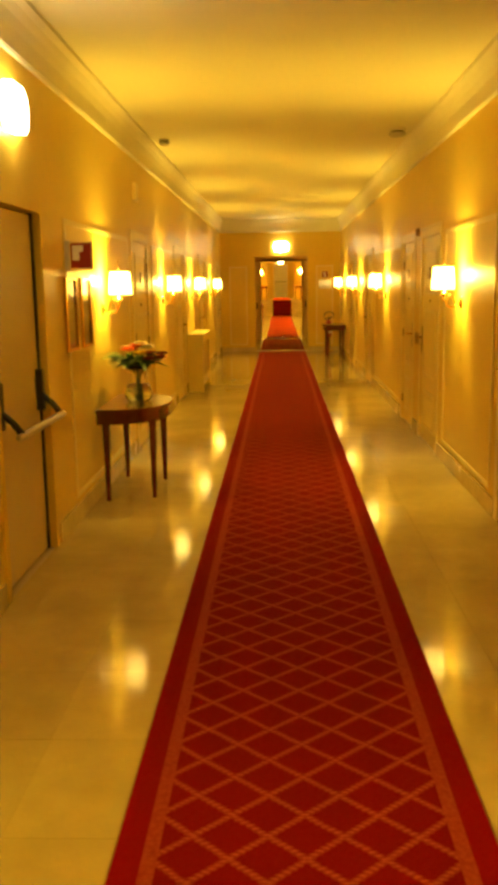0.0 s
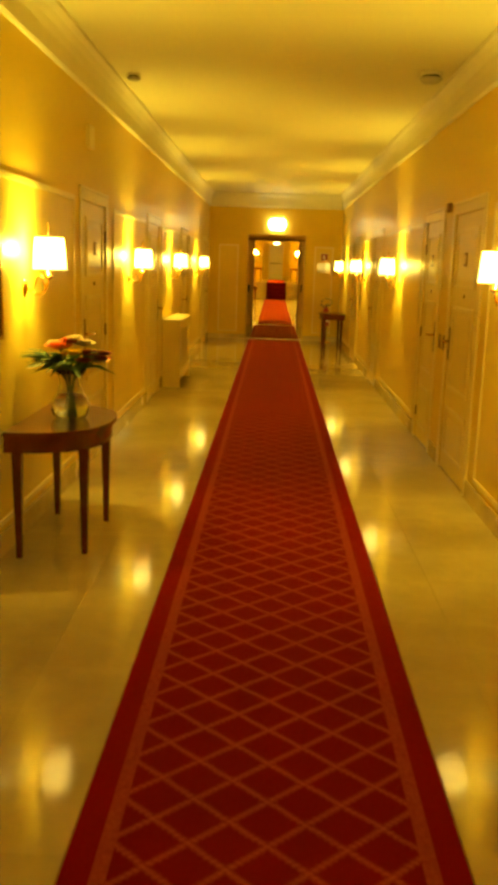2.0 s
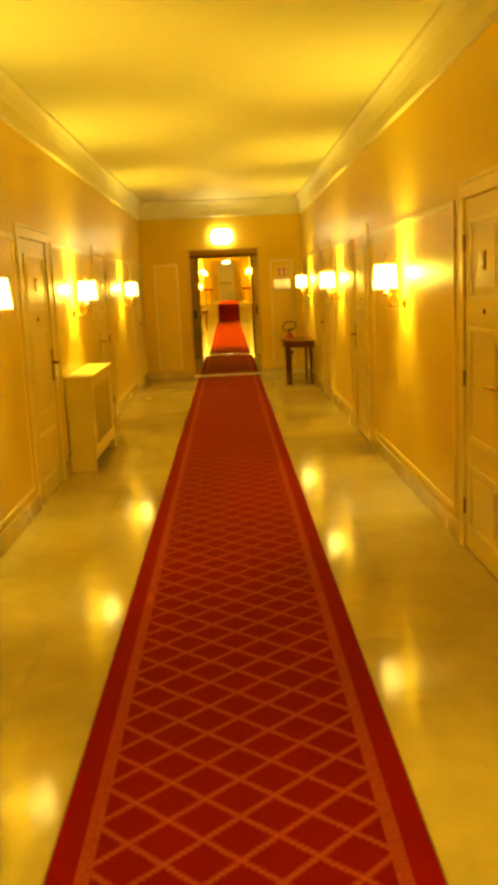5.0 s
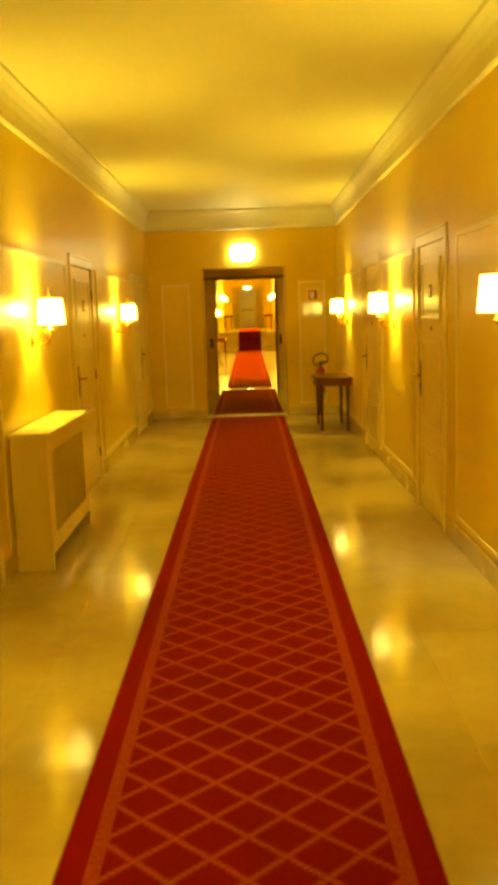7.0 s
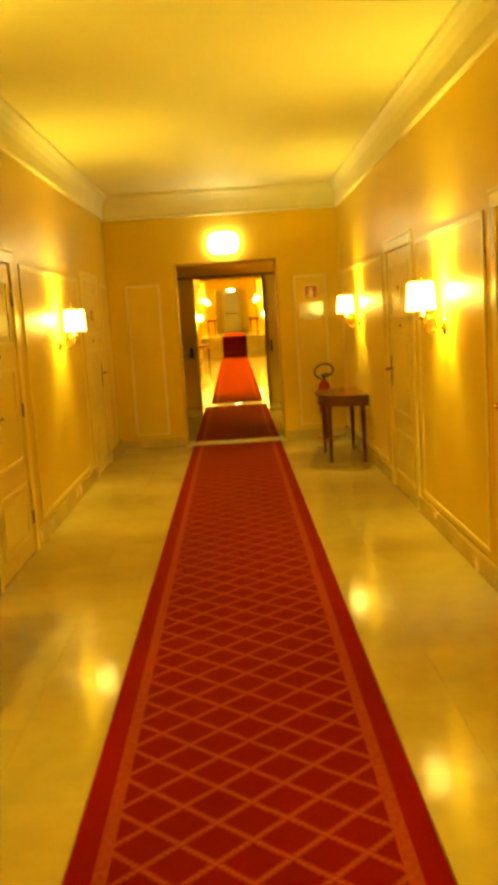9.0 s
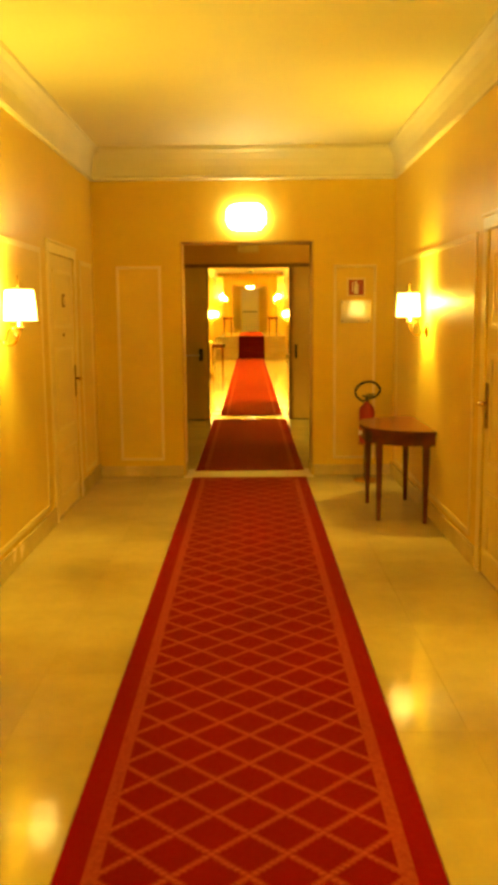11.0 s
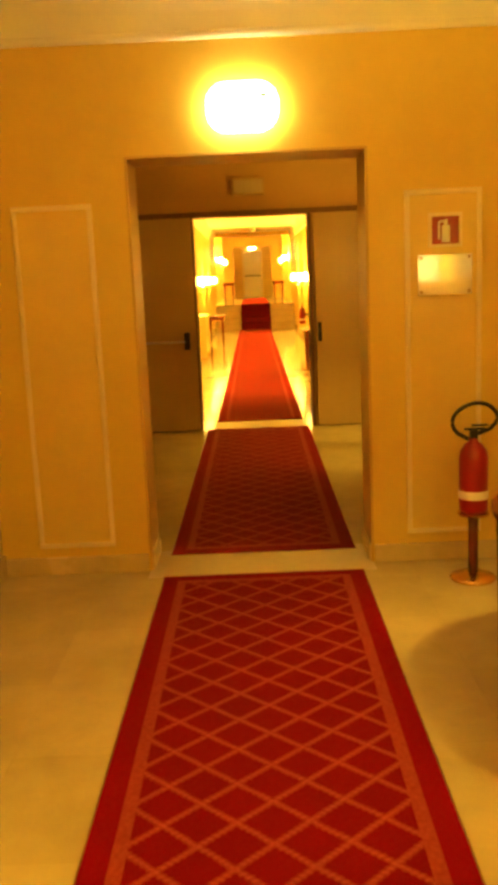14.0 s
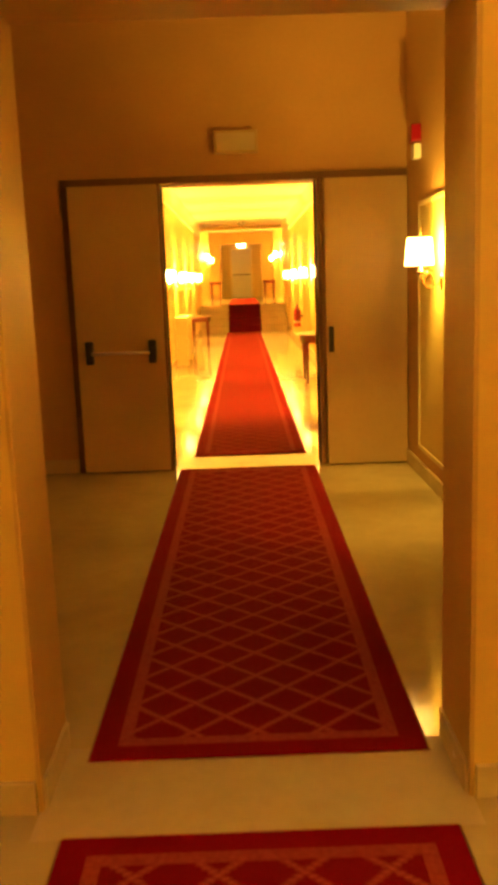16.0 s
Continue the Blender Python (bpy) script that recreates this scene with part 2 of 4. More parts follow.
def lathe(profile, turns=24, cap=True, arc=2 * math.pi, start=0.0):
    """A turned shape about z from (radius, height) pairs."""
    bm = bmesh.new()
    full = arc > 6.28
    n = turns if full else turns + 1
    rings = [[bm.verts.new((r * math.cos(start + arc * i / turns), r * math.sin(start + arc * i / turns), z)) for i in range(n)] for r, z in profile]
    for a, b in zip(rings, rings[1:]):
        for i in range(turns):
            j = (i + 1) % n
            bm.faces.new((a[i], a[j], b[j], b[i]))
    if cap and full:
        bm.faces.new(rings[0][::-1])
        bm.faces.new(rings[-1])
    bmesh.ops.remove_doubles(bm, verts=bm.verts, dist=1e-6)
    bmesh.ops.recalc_face_normals(bm, faces=bm.faces)
    return bm


def tube(points, r, sides=10, taper=1.0, bm=None):
    """A round rod along points."""
    bm = bm or bmesh.new()
    pts = [Vector(p) for p in points]
    rings = []
    for i, p in enumerate(pts):
        d = (pts[min(i + 1, len(pts) - 1)] - pts[max(i - 1, 0)]).normalized()
        q = d.to_track_quat("Z", "Y")
        rr = r * (1 + (taper - 1) * i / (len(pts) - 1))
        rings.append([bm.verts.new(p + q @ Vector((rr * math.cos(a), rr * math.sin(a), 0))) for a in (2 * math.pi * k / sides for k in range(sides))])
    for a, b in zip(rings, rings[1:]):
        for i in range(sides):
            bm.faces.new((a[i], a[(i + 1) % sides], b[(i + 1) % sides], b[i]))
    bm.faces.new(rings[0][::-1])
    bm.faces.new(rings[-1])
    return bm


def mesh_of(name, bm, material, smooth=False):
    me = bpy.data.meshes.new(name)
    bm.to_mesh(me)
    bm.free()
    me.materials.append(material)
    if smooth:
        for p in me.polygons:
            p.use_smooth = True
    return me


def part(name, bm, material, parent=None, label="", smooth=False, kind=""):
    ob = new(name, mesh_of(name, bm, material, smooth))
    if parent:
        ob.parent = parent
    return tagged(ob, label=label, kind=kind)


def thing(name, label, category, group="", kind="", m=None):
    ob = tagged(new(name), label, category, group, kind)
    if m is not None:
        ob.matrix_basis = m
    return ob


# ---- plan ----
XL, XR = -1.43, 1.38          # the corridor's side walls
Y0, Y1 = -3.0, 21.34          # its ends
CEIL, LOBBY_Y, INNER_Y = 3.05, 21.68, 25.98
LOBBY_L, LOBBY_R = -2.3, 1.30
FAR_Y, STEP_Y, STEP_Z, TOP_Y = 26.23, 44.5, 0.76, 55.0
DOOR_H = 1.99


LEFT_DOORS = [(8.72, 9.60), (12.12, 13.02), (15.66, 16.58), (19.47, 20.36)]
RIGHT_DOORS = [(5.14, 6.02), (8.36, 9.30), (9.84, 10.60), (14.06, 14.94), (17.08, 18.06)]
EXIT_DOOR = (4.54, 5.48)
LEFT_PANELS = [(6.06, 8.46), (9.95, 11.92), (13.26, 15.4), (16.85, 19.2), (20.62, 21.16)]
RIGHT_PANELS = [(2.6, 4.90), (6.26, 8.06), (10.80, 13.70), (15.16, 16.84), (18.3, 21.12)]
# the first lamp of each list, y = 2.0, is unseen, added to light the near floor
LEFT_LAMPS, RIGHT_LAMPS = [2.0, 7.18, 10.75, 14.12, 18.04], [2.0, 7.34, 12.25, 16.05, 19.72]


def wall_with_openings(name, x_face, side, y0, y1, openings, height, material, label, z0=0.0):
    """A wall along y, 0.22 m thick, with real openings (y from, y to, top)."""
    bm = bmesh.new()
    xo = x_face + side * 0.22
    at = y0
    for a, b, top in sorted(openings):
        box(bm, x_face, xo, at, a, z0, height)
        box(bm, x_face, xo, a, b, top, height)
        at = b
    box(bm, x_face, xo, at, y1, z0, height)
    return tagged(part(name, bm, material), label, "wall", kind="structure")


wall_with_openings("wall_left", XL, -1, Y0, Y1 + 0.34, [(a, b, DOOR_H) for a, b in LEFT_DOORS] + [(*EXIT_DOOR, 2.0)], CEIL + 0.1, M_WALL, "glossy yellow painted corridor wall with doors")
wall_with_openings("wall_right", XR, 1, Y0, Y1 + 0.34, [(a, b, DOOR_H) for a, b in RIGHT_DOORS], CEIL + 0.1, M_WALL, "glossy yellow painted corridor wall with doors")
OPEN_L, OPEN_R, OPEN_H = -0.617, 0.626, 2.212
tagged(part("wall_end", boxes((XL, OPEN_L, Y1, LOBBY_Y, 0, CEIL + 0.1), (OPEN_R, XR, Y1, LOBBY_Y, 0, CEIL + 0.1), (OPEN_L, OPEN_R, Y1, LOBBY_Y, OPEN_H, CEIL + 0.1), (LOBBY_L, LOBBY_R + 0.2, LOBBY_Y - 0.1, LOBBY_Y, CEIL + 0.1, 3.6)), M_WALL),
       "yellow painted end wall with a tall doorway", "wall", kind="structure")
# never in view: added to shut the corridor, which really runs on behind
tagged(part("wall_back_added", boxes((XL - 0.2, XR + 0.2, Y0 - 0.2, Y0, 0, CEIL + 0.1)), M_WALL), "plain yellow wall added out of view to close off the corridor", "wall", kind="structure")
tagged(part("ceiling", boxes((XL - 0.2, XR + 0.2, Y0 - 0.2, LOBBY_Y, CEIL, CEIL + 0.12)), M_CEIL), "flat white plaster corridor ceiling", "ceiling", kind="structure")


def cornice(name, p0, p1, inward):
    """A plaster cornice from p0 to p1: a bead, a step and a shallow cove."""
    prof = [(0.0, 2.755), (0.018, 2.755), (0.03, 2.768), (0.03, 2.785), (0.018, 2.795), (0.02, 2.82), (0.024, 2.88), (0.036, 2.94), (0.058, 2.99), (0.085, 3.02), (0.085, 3.05), (0.0, 3.05)]
    bm = bmesh.new()
    a, b, n = Vector((*p0, 0)), Vector((*p1, 0)), Vector((*inward, 0))
    rows = [[bm.verts.new(q + n * d + Vector((0, 0, z))) for d, z in prof] for q in (a, b)]
    for i in range(len(prof) - 1):
        bm.faces.new((rows[0][i], rows[0][i + 1], rows[1][i + 1], rows[1][i]))
    bmesh.ops.recalc_face_normals(bm, faces=bm.faces)
    return tagged(part(name, bm, M_CORNICE), "white moulded plaster cornice under the ceiling", "cornice", kind="structure")


cornice("cornice_left", (XL, Y0), (XL, Y1), (1, 0))
cornice("cornice_right", (XR, Y0), (XR, Y1), (-1, 0))
cornice("cornice_end", (XL, Y1), (XR, Y1), (0, -1))


def skirting(name, x_face, side, y0, y1, gaps):
    bm = bmesh.new()
    at = y0
    for a, b in sorted(gaps) + [(y1, y1)]:
        if a - at > 0.03:
            box(bm, x_face, x_face - side * 0.018, at, a, 0, 0.125, bevel=0.004)
        at = b
    return tagged(part(name, bm, M_BASE), "low beige marble skirting along the wall", "baseboard", kind="structure")


CAS = 0.085
skirting("baseboard_left", XL, -1, Y0, Y1, [(a - CAS, b + CAS) for a, b in LEFT_DOORS + [EXIT_DOOR]])
skirting("baseboard_right", XR, 1, Y0, Y1, [(a - CAS, b + CAS) for a, b in RIGHT_DOORS])
tagged(part("baseboard_end", boxes((XL + 0.02, OPEN_L - 0.004, Y1 - 0.018, Y1, 0, 0.1), (OPEN_R + 0.004, XR - 0.02, Y1 - 0.018, Y1, 0, 0.1), bevel=0.003), M_BASE),
       "low beige marble skirting at the end wall", "baseboard", kind="structure")


def moulding_frame(name, axis, face, out, a0, a1, z0, z1, w=0.035):
    """A raised picture-rail frame with a paler field inside."""
    holder = thing(name, "cream raised wall panel moulding round a pale yellow field", "wall panel", kind="structure")
    def put(bm, a, b, za, zb, d0, d1, bevel):
        lo, hi = face + out * d0, face + out * d1
        if axis == "x":
            box(bm, lo, hi, a, b, za, zb, bevel=bevel)
        else:
            box(bm, a, b, lo, hi, za, zb, bevel=bevel)
    for a, b, za, zb in ((a0, a1, z1 - w, z1), (a0, a1, z0, z0 + w), (a0, a0 + w, z0 + w, z1 - w), (a1 - w, a1, z0 + w, z1 - w)):
        bm = bmesh.new()
        put(bm, a, b, za, zb, 0, 0.011, 0.004)
        part("moulding_strip", bm, M_TRIM, holder)
    bm = bmesh.new()
    put(bm, a0 + w, a1 - w, z0 + w, z1 - w, -0.004, 0.004, 0)
    part("panel_field", bm, M_PANEL, holder)


n = 0
for face, out, spans in ((XL, 1, LEFT_PANELS), (XR, -1, RIGHT_PANELS)):
    for a, b in spans:
        n += 1
        moulding_frame("wall_panel_%d" % n, "x", face, out, a, b, 0.16, 2.0)
moulding_frame("wall_panel_%d" % (n + 1), "y", Y1, -1, -1.22, -0.80, 0.15, 1.985, 0.028)
moulding_frame("wall_panel_%d" % (n + 2), "y", Y1, -1, 0.812, 1.213, 0.155, 1.985, 0.028)


# ---- doors: local x runs along the wall, local y points into the corridor ----
def lever_handle(door, x, z, flip):
    h = part("handle", boxes((x - 0.02, x + 0.02, -0.003, 0.008, z - 0.13, z + 0.13), bevel=0.004), M_DARKBRASS, door, "aged brass long handle plate")
    part("lever", tube([(x, 0, z + 0.02), (x, 0.05, z + 0.02), (x + flip * 0.03, 0.058, z + 0.02), (x + flip * 0.115, 0.056, z + 0.018)], 0.009, 8), M_BRASS, h, "brass lever", smooth=True)
    part("keyhole", boxes((x - 0.008, x + 0.008, 0.008, 0.012, z - 0.07, z - 0.04)), M_BLACK, h)


def panel_door(name, width, flip, plaque=True):
    d = thing(name, "closed cream gloss panelled door with a small dark number plaque", "door", "bedroom doors along the corridor", "structure")
    w = width
    g = 0.004
    bm = boxes((g, w - g, -0.047, -0.003, 0.006, DOOR_H - g), bevel=0.003)
    part("leaf", bm, M_DOOR, d)
    for za, zb in ((0.14, 0.52), (0.66, 1.30), (1.44, 1.88)):
        xa, xb = 0.115, w - 0.115
        pm = bmesh.new()
        for p in ((xa, xb, za, za + 0.03), (xa, xb, zb - 0.03, zb), (xa, xa + 0.03, za + 0.03, zb - 0.03), (xb - 0.03, xb, za + 0.03, zb - 0.03)):
            box(pm, p[0], p[1], -0.003, 0.009, p[2], p[3], bevel=0.004)
        pan = part("panel_moulding", pm, M_TRIM, d)
        part("raised_field", boxes((xa + 0.065, xb - 0.065, -0.003, 0.005, za + 0.065, zb - 0.065), bevel=0.004), M_DOOR, pan)
    jm = bmesh.new()
    box(jm, -CAS, 0.0, 0.0, 0.013, 0, DOOR_H, bevel=0.005)
    box(jm, w, w + CAS, 0.0, 0.013, 0, DOOR_H, bevel=0.005)
    box(jm, -CAS, w + CAS, 0.0, 0.013, DOOR_H, DOOR_H + 0.075, bevel=0.005)
    box(jm, -CAS - 0.015, w + CAS + 0.015, 0.0, 0.02, DOOR_H + 0.075, DOOR_H + 0.095, bevel=0.004)
    part("casing", jm, M_TRIM, d, "cream moulded door casing")
    part("backing", boxes((0, w, -0.2, -0.12, 0, DOOR_H)), M_FRAME, d)
    part("threshold_gap", boxes((0, w, -0.12, -0.0, 0, 0.004)), M_FRAME, d)
    for z in (0.25, 1.0, 1.75):
        x = w - 0.004 if flip < 0 else 0.004
        part("hinge", tube([(x, 0.004, z - 0.045), (x, 0.004, z + 0.045)], 0.008, 8), M_DARKBRASS, d)
    hx = w - 0.06 if flip > 0 else 0.06
    lever_handle(d, hx, 1.0, -1 if hx > w / 2 else 1)
    if plaque:
        pl = part("number_plaque", boxes((w / 2 - 0.045, w / 2 + 0.045, 0.005, 0.012, 1.60, 1.70), bevel=0.002), M_DARKBRASS, d, "small dark number plaque")
        for k in (-0.022, 0.004):
            part("digit_bar", boxes((w / 2 + k, w / 2 + k + 0.016, 0.012, 0.014, 1.62, 1.68)), M_TRIM, pl)
        part("door_viewer", lathe([(0.001, 0.0), (0.014, 0.0), (0.014, 0.008), (0.001, 0.01)], 12), M_DARKBRASS, d).matrix_basis = pose(w / 2, -0.003, 1.385, -90)
    return d


k = 0
for a, b in LEFT_DOORS:
    k += 1
    d = panel_door("door_%d" % k, b - a, 1 if k % 2 else -1)
    d.matrix_basis = pose(XL, b, 0, 0, 0, -90)
for i, (a, b) in enumerate(RIGHT_DOORS):
    k += 1
    d = panel_door("door_%d" % k, b - a, -1 if i == 2 else 1)
    d.matrix_basis = pose(XR, a, 0, 0, 0, 90)

# fire exit door with a panic bar
a, b = EXIT_DOOR
ex = thing("door_exit", "closed beige steel fire exit door with a black panic bar", "fire door", kind="structure", m=pose(XL, b, 0, 0, 0, -90))
w = b - a
part("leaf", boxes((0.025, w - 0.02, -0.09, -0.045, 0.006, 1.975), bevel=0.003), M_FIREDOOR, ex)
part("gasket", boxes((0.002, 0.025, -0.1, -0.035, 0, 1.99)), M_BLACK, ex, "black rubber door gasket")
part("frame", boxes((-0.05, 0.002, -0.1, 0.012, 0, 2.05), (w - 0.01, w + 0.05, -0.1, 0.012, 0, 2.05), (0.002, w - 0.01, -0.1, 0.012, 1.985, 2.05), bevel=0.004), M_WALL, ex)
part("backing", boxes((0, w, -0.2, -0.14, 0, 2.0)), M_FRAME, ex)
for x in (0.07, w - 0.1):
    arm = part("bar_bracket", boxes((x - 0.025, x + 0.025, -0.045, -0.005, 0.86, 1.10), bevel=0.006), M_BLACK, ex, "black bar bracket")
    part("bar_arm", tube([(x, -0.02, 0.95), (x, 0.04, 0.9), (x, 0.085, 0.84)], 0.018, 8), M_BLACK, arm, smooth=True)
part("panic_bar", tube([(0.02, 0.088, 0.83), (w - 0.05, 0.088, 0.83)], 0.021, 12), M_STEEL, ex, "light metal push bar", smooth=True)

# casing of the tall doorway
cas = thing("doorway_casing", "plain glossy ochre casing of the tall doorway", "door casing", kind="structure")
for d in ((OPEN_L, OPEN_L + 0.014, Y1 - 0.006, LOBBY_Y + 0.004, 0.002, OPEN_H - 0.014), (OPEN_R - 0.014, OPEN_R, Y1 - 0.006, LOBBY_Y + 0.004, 0.002, OPEN_H - 0.014), (OPEN_L, OPEN_R, Y1 - 0.006, LOBBY_Y + 0.004, OPEN_H - 0.014, OPEN_H)):
    part("casing_board", boxes(d, bevel=0.003), M_CASING, cas)
for x, s in ((OPEN_L, 1), (OPEN_R, -1)):
    part("jamb_skirting", boxes((x + s * 0.014, x + s * 0.024, Y1 + 0.01, LOBBY_Y, 0.002, 0.1), bevel=0.002), M_BASE, cas)


# ---- floors ----
tagged(part("floor", boxes((XL - 0.2, XR + 0.2, Y0 - 0.2, LOBBY_Y, -0.12, -0.004)), M_JOINT), "polished cream marble tile corridor floor", "floor", kind="structure")


# ---- things of the corridor ----
def sconce(m, power=1.0):
    """Local x points out of the wall, origin at the wall behind the middle of the shade."""
    s = thing("wall_sconce", "brass wall sconce with a lit cream fabric shade", "wall lamp", "sconces along the corridor", m=m)
    part("backplate", lathe([(0.002, 0), (0.035, 0.001), (0.038, 0.006), (0.024, 0.016), (0.012, 0.022), (0.002, 0.024)], 16), M_BRASS, s, smooth=True).matrix_basis = pose(0.0, 0, -0.2, 0, 90, 0) @ Matrix.Diagonal((1.6, 1, 1, 1))
    part("arm", tube([(0.015, 0, -0.2), (0.05, 0, -0.23), (0.09, 0, -0.235), (0.115, 0, -0.22), (0.135, 0, -0.175), (0.14, 0, -0.14)], 0.008, 8), M_BRASS, s, "curved brass arm", smooth=True)
    part("scroll", tube([(0.05, 0, -0.225), (0.075, 0, -0.145), (0.1, 0, -0.135), (0.12, 0, -0.2), (0.11, 0, -0.215)], 0.006, 8), M_BRASS, s, smooth=True)
    part("candle_cup", lathe([(0.006, -0.155), (0.012, -0.15), (0.03, -0.135), (0.032, -0.13), (0.014, -0.127), (0.013, -0.06), (0.002, -0.06)], 16), M_BRASS, s, smooth=True).location = (0.14, 0, 0)
    sh = lathe([(0.102, -0.098), (0.099, -0.06), (0.09, 0.03), (0.086, 0.08)], 28, cap=False, arc=radians(266), start=radians(-133))
    part("shade", sh, M_SHADE, s, "lit cream fabric shade", smooth=True).location = (0.14, 0, 0)
    for z, r in ((-0.098, 0.103), (0.08, 0.087)):
        part("shade_ring", tube([(0.14 + r * math.cos(q), r * math.sin(q), z) for q in (radians(-133 + 266 * i / 20) for i in range(21))], 0.0035, 6), M_BRASS, s, smooth=True)
    part("finial", tube([(0.14, 0, 0.06), (0.14, 0, 0.12), (0.14, 0, 0.16)], 0.006, 8, taper=0.6), M_BRASS, s, smooth=True)
    part("bulb", lathe([(0.003, -0.06), (0.014, -0.05), (0.02, -0.02), (0.012, 0.02), (0.002, 0.045)], 12), M_BULB, s, smooth=True).location = (0.14, 0, 0)
    lamp = bpy.data.lights.new("bulb_light", "POINT")
    lamp.energy, lamp.color, lamp.shadow_soft_size = BULB * power, WARM, 0.04
    lo = new("bulb_light", lamp)
    lo.parent, lo.location = s, (0.108, 0, 0.01)
    return s


SH = 1.60
for y in LEFT_LAMPS:
    sconce(pose(XL + 0.004, y, SH))
for y in RIGHT_LAMPS:
    sconce(pose(XR - 0.004, y, SH, 0, 0, 180))


def emergency_light(m):
    """Local y points out of the wall."""
    e = thing("emergency_light", "lit oval white emergency lamp on the wall", "emergency light", m=m)
    def pill(w, h, y0, y1, r):
        bm = boxes((-w, w, y0, y1, -h, h))
        vert = [q for q in bm.edges if abs(q.verts[0].co.y - q.verts[1].co.y) > 0.005]
        bmesh.ops.bevel(bm, geom=vert, offset=r, segments=8, affect="EDGES", profile=0.5)
        return bm
    part("housing", pill(0.165, 0.105, 0.0, 0.014, 0.085), M_GREY, e)
    part("diffuser", pill(0.18, 0.118, 0.014, 0.06, 0.1), M_EXIT, e, "lit white diffuser")
    part("pictogram", boxes((-0.125, -0.09, 0.06, 0.062, 0.04, 0.058)), M_GREEN, e)
    part("pictogram_arrow", boxes((-0.125, -0.095, 0.06, 0.062, -0.055, -0.042)), M_GREEN, e)
    return e


emergency_light(pose(0.0, Y1, 2.42, 0, 0, 180))
emergency_light(pose(XL, 5.0, 2.47, 0, 0, -90))


def demilune_table(m, label, r=0.49, h=0.69):
    """Half-round side table: flat side on local x = 0, round side towards +x."""
    t = thing("side_table", label, "side table", "half-round side tables", m=m)
    def half(rad, z0, z1, bevel):
        bm = bmesh.new()
        pts = [(rad * max(0.0, math.cos(q)) ** 0.8, rad * math.copysign(abs(math.sin(q)) ** 0.8, q)) for q in (radians(-90 + 180 * i / 28) for i in range(29))]
        lo = [bm.verts.new((x, y, z0)) for x, y in pts]
        hi = [bm.verts.new((x, y, z1)) for x, y in pts]
        bm.faces.new(lo[::-1])
        top = bm.faces.new(hi)
        for i in range(29):
            bm.faces.new((lo[i], lo[(i + 1) % 29], hi[(i + 1) % 29], hi[i]))
        if bevel:
            bmesh.ops.bevel(bm, geom=list(top.edges), offset=bevel, segments=2, affect="EDGES", profile=0.5)
        return bm
    part("tabletop", half(r, h - 0.022, h, 0.006), M_MAHOG, t)
    part("apron", half(r - 0.025, h - 0.105, h - 0.022, 0), M_MAHOG, t)
    part("apron_bead", half(r - 0.018, h - 0.112, h - 0.104, 0), M_MAHOG, t)
    for x, y in ((0.06, -0.42), (0.06, 0.42), (0.385, -0.31), (0.385, 0.31)):
        bm = bmesh.new()
        box(bm, x - 0.026, x + 0.026, y - 0.026, y + 0.026, 0, h - 0.1, bevel=0.003)
        for v in bm.verts:
            f = 0.55 + 0.45 * min(1, v.co.z / 0.5)
            v.co.x, v.co.y = x + (v.co.x - x) * f, y + (v.co.y - y) * f
        part("leg", bm, M_MAHOG, t)
    return t


demilune_table(pose(XL + 0.045, 7.06, 0), "polished dark mahogany half-round table under a flower vase")
demilune_table(pose(XR - 0.022, 19.72, 0, 0, 0, 180), "polished dark mahogany half-round table beside a fire extinguisher")


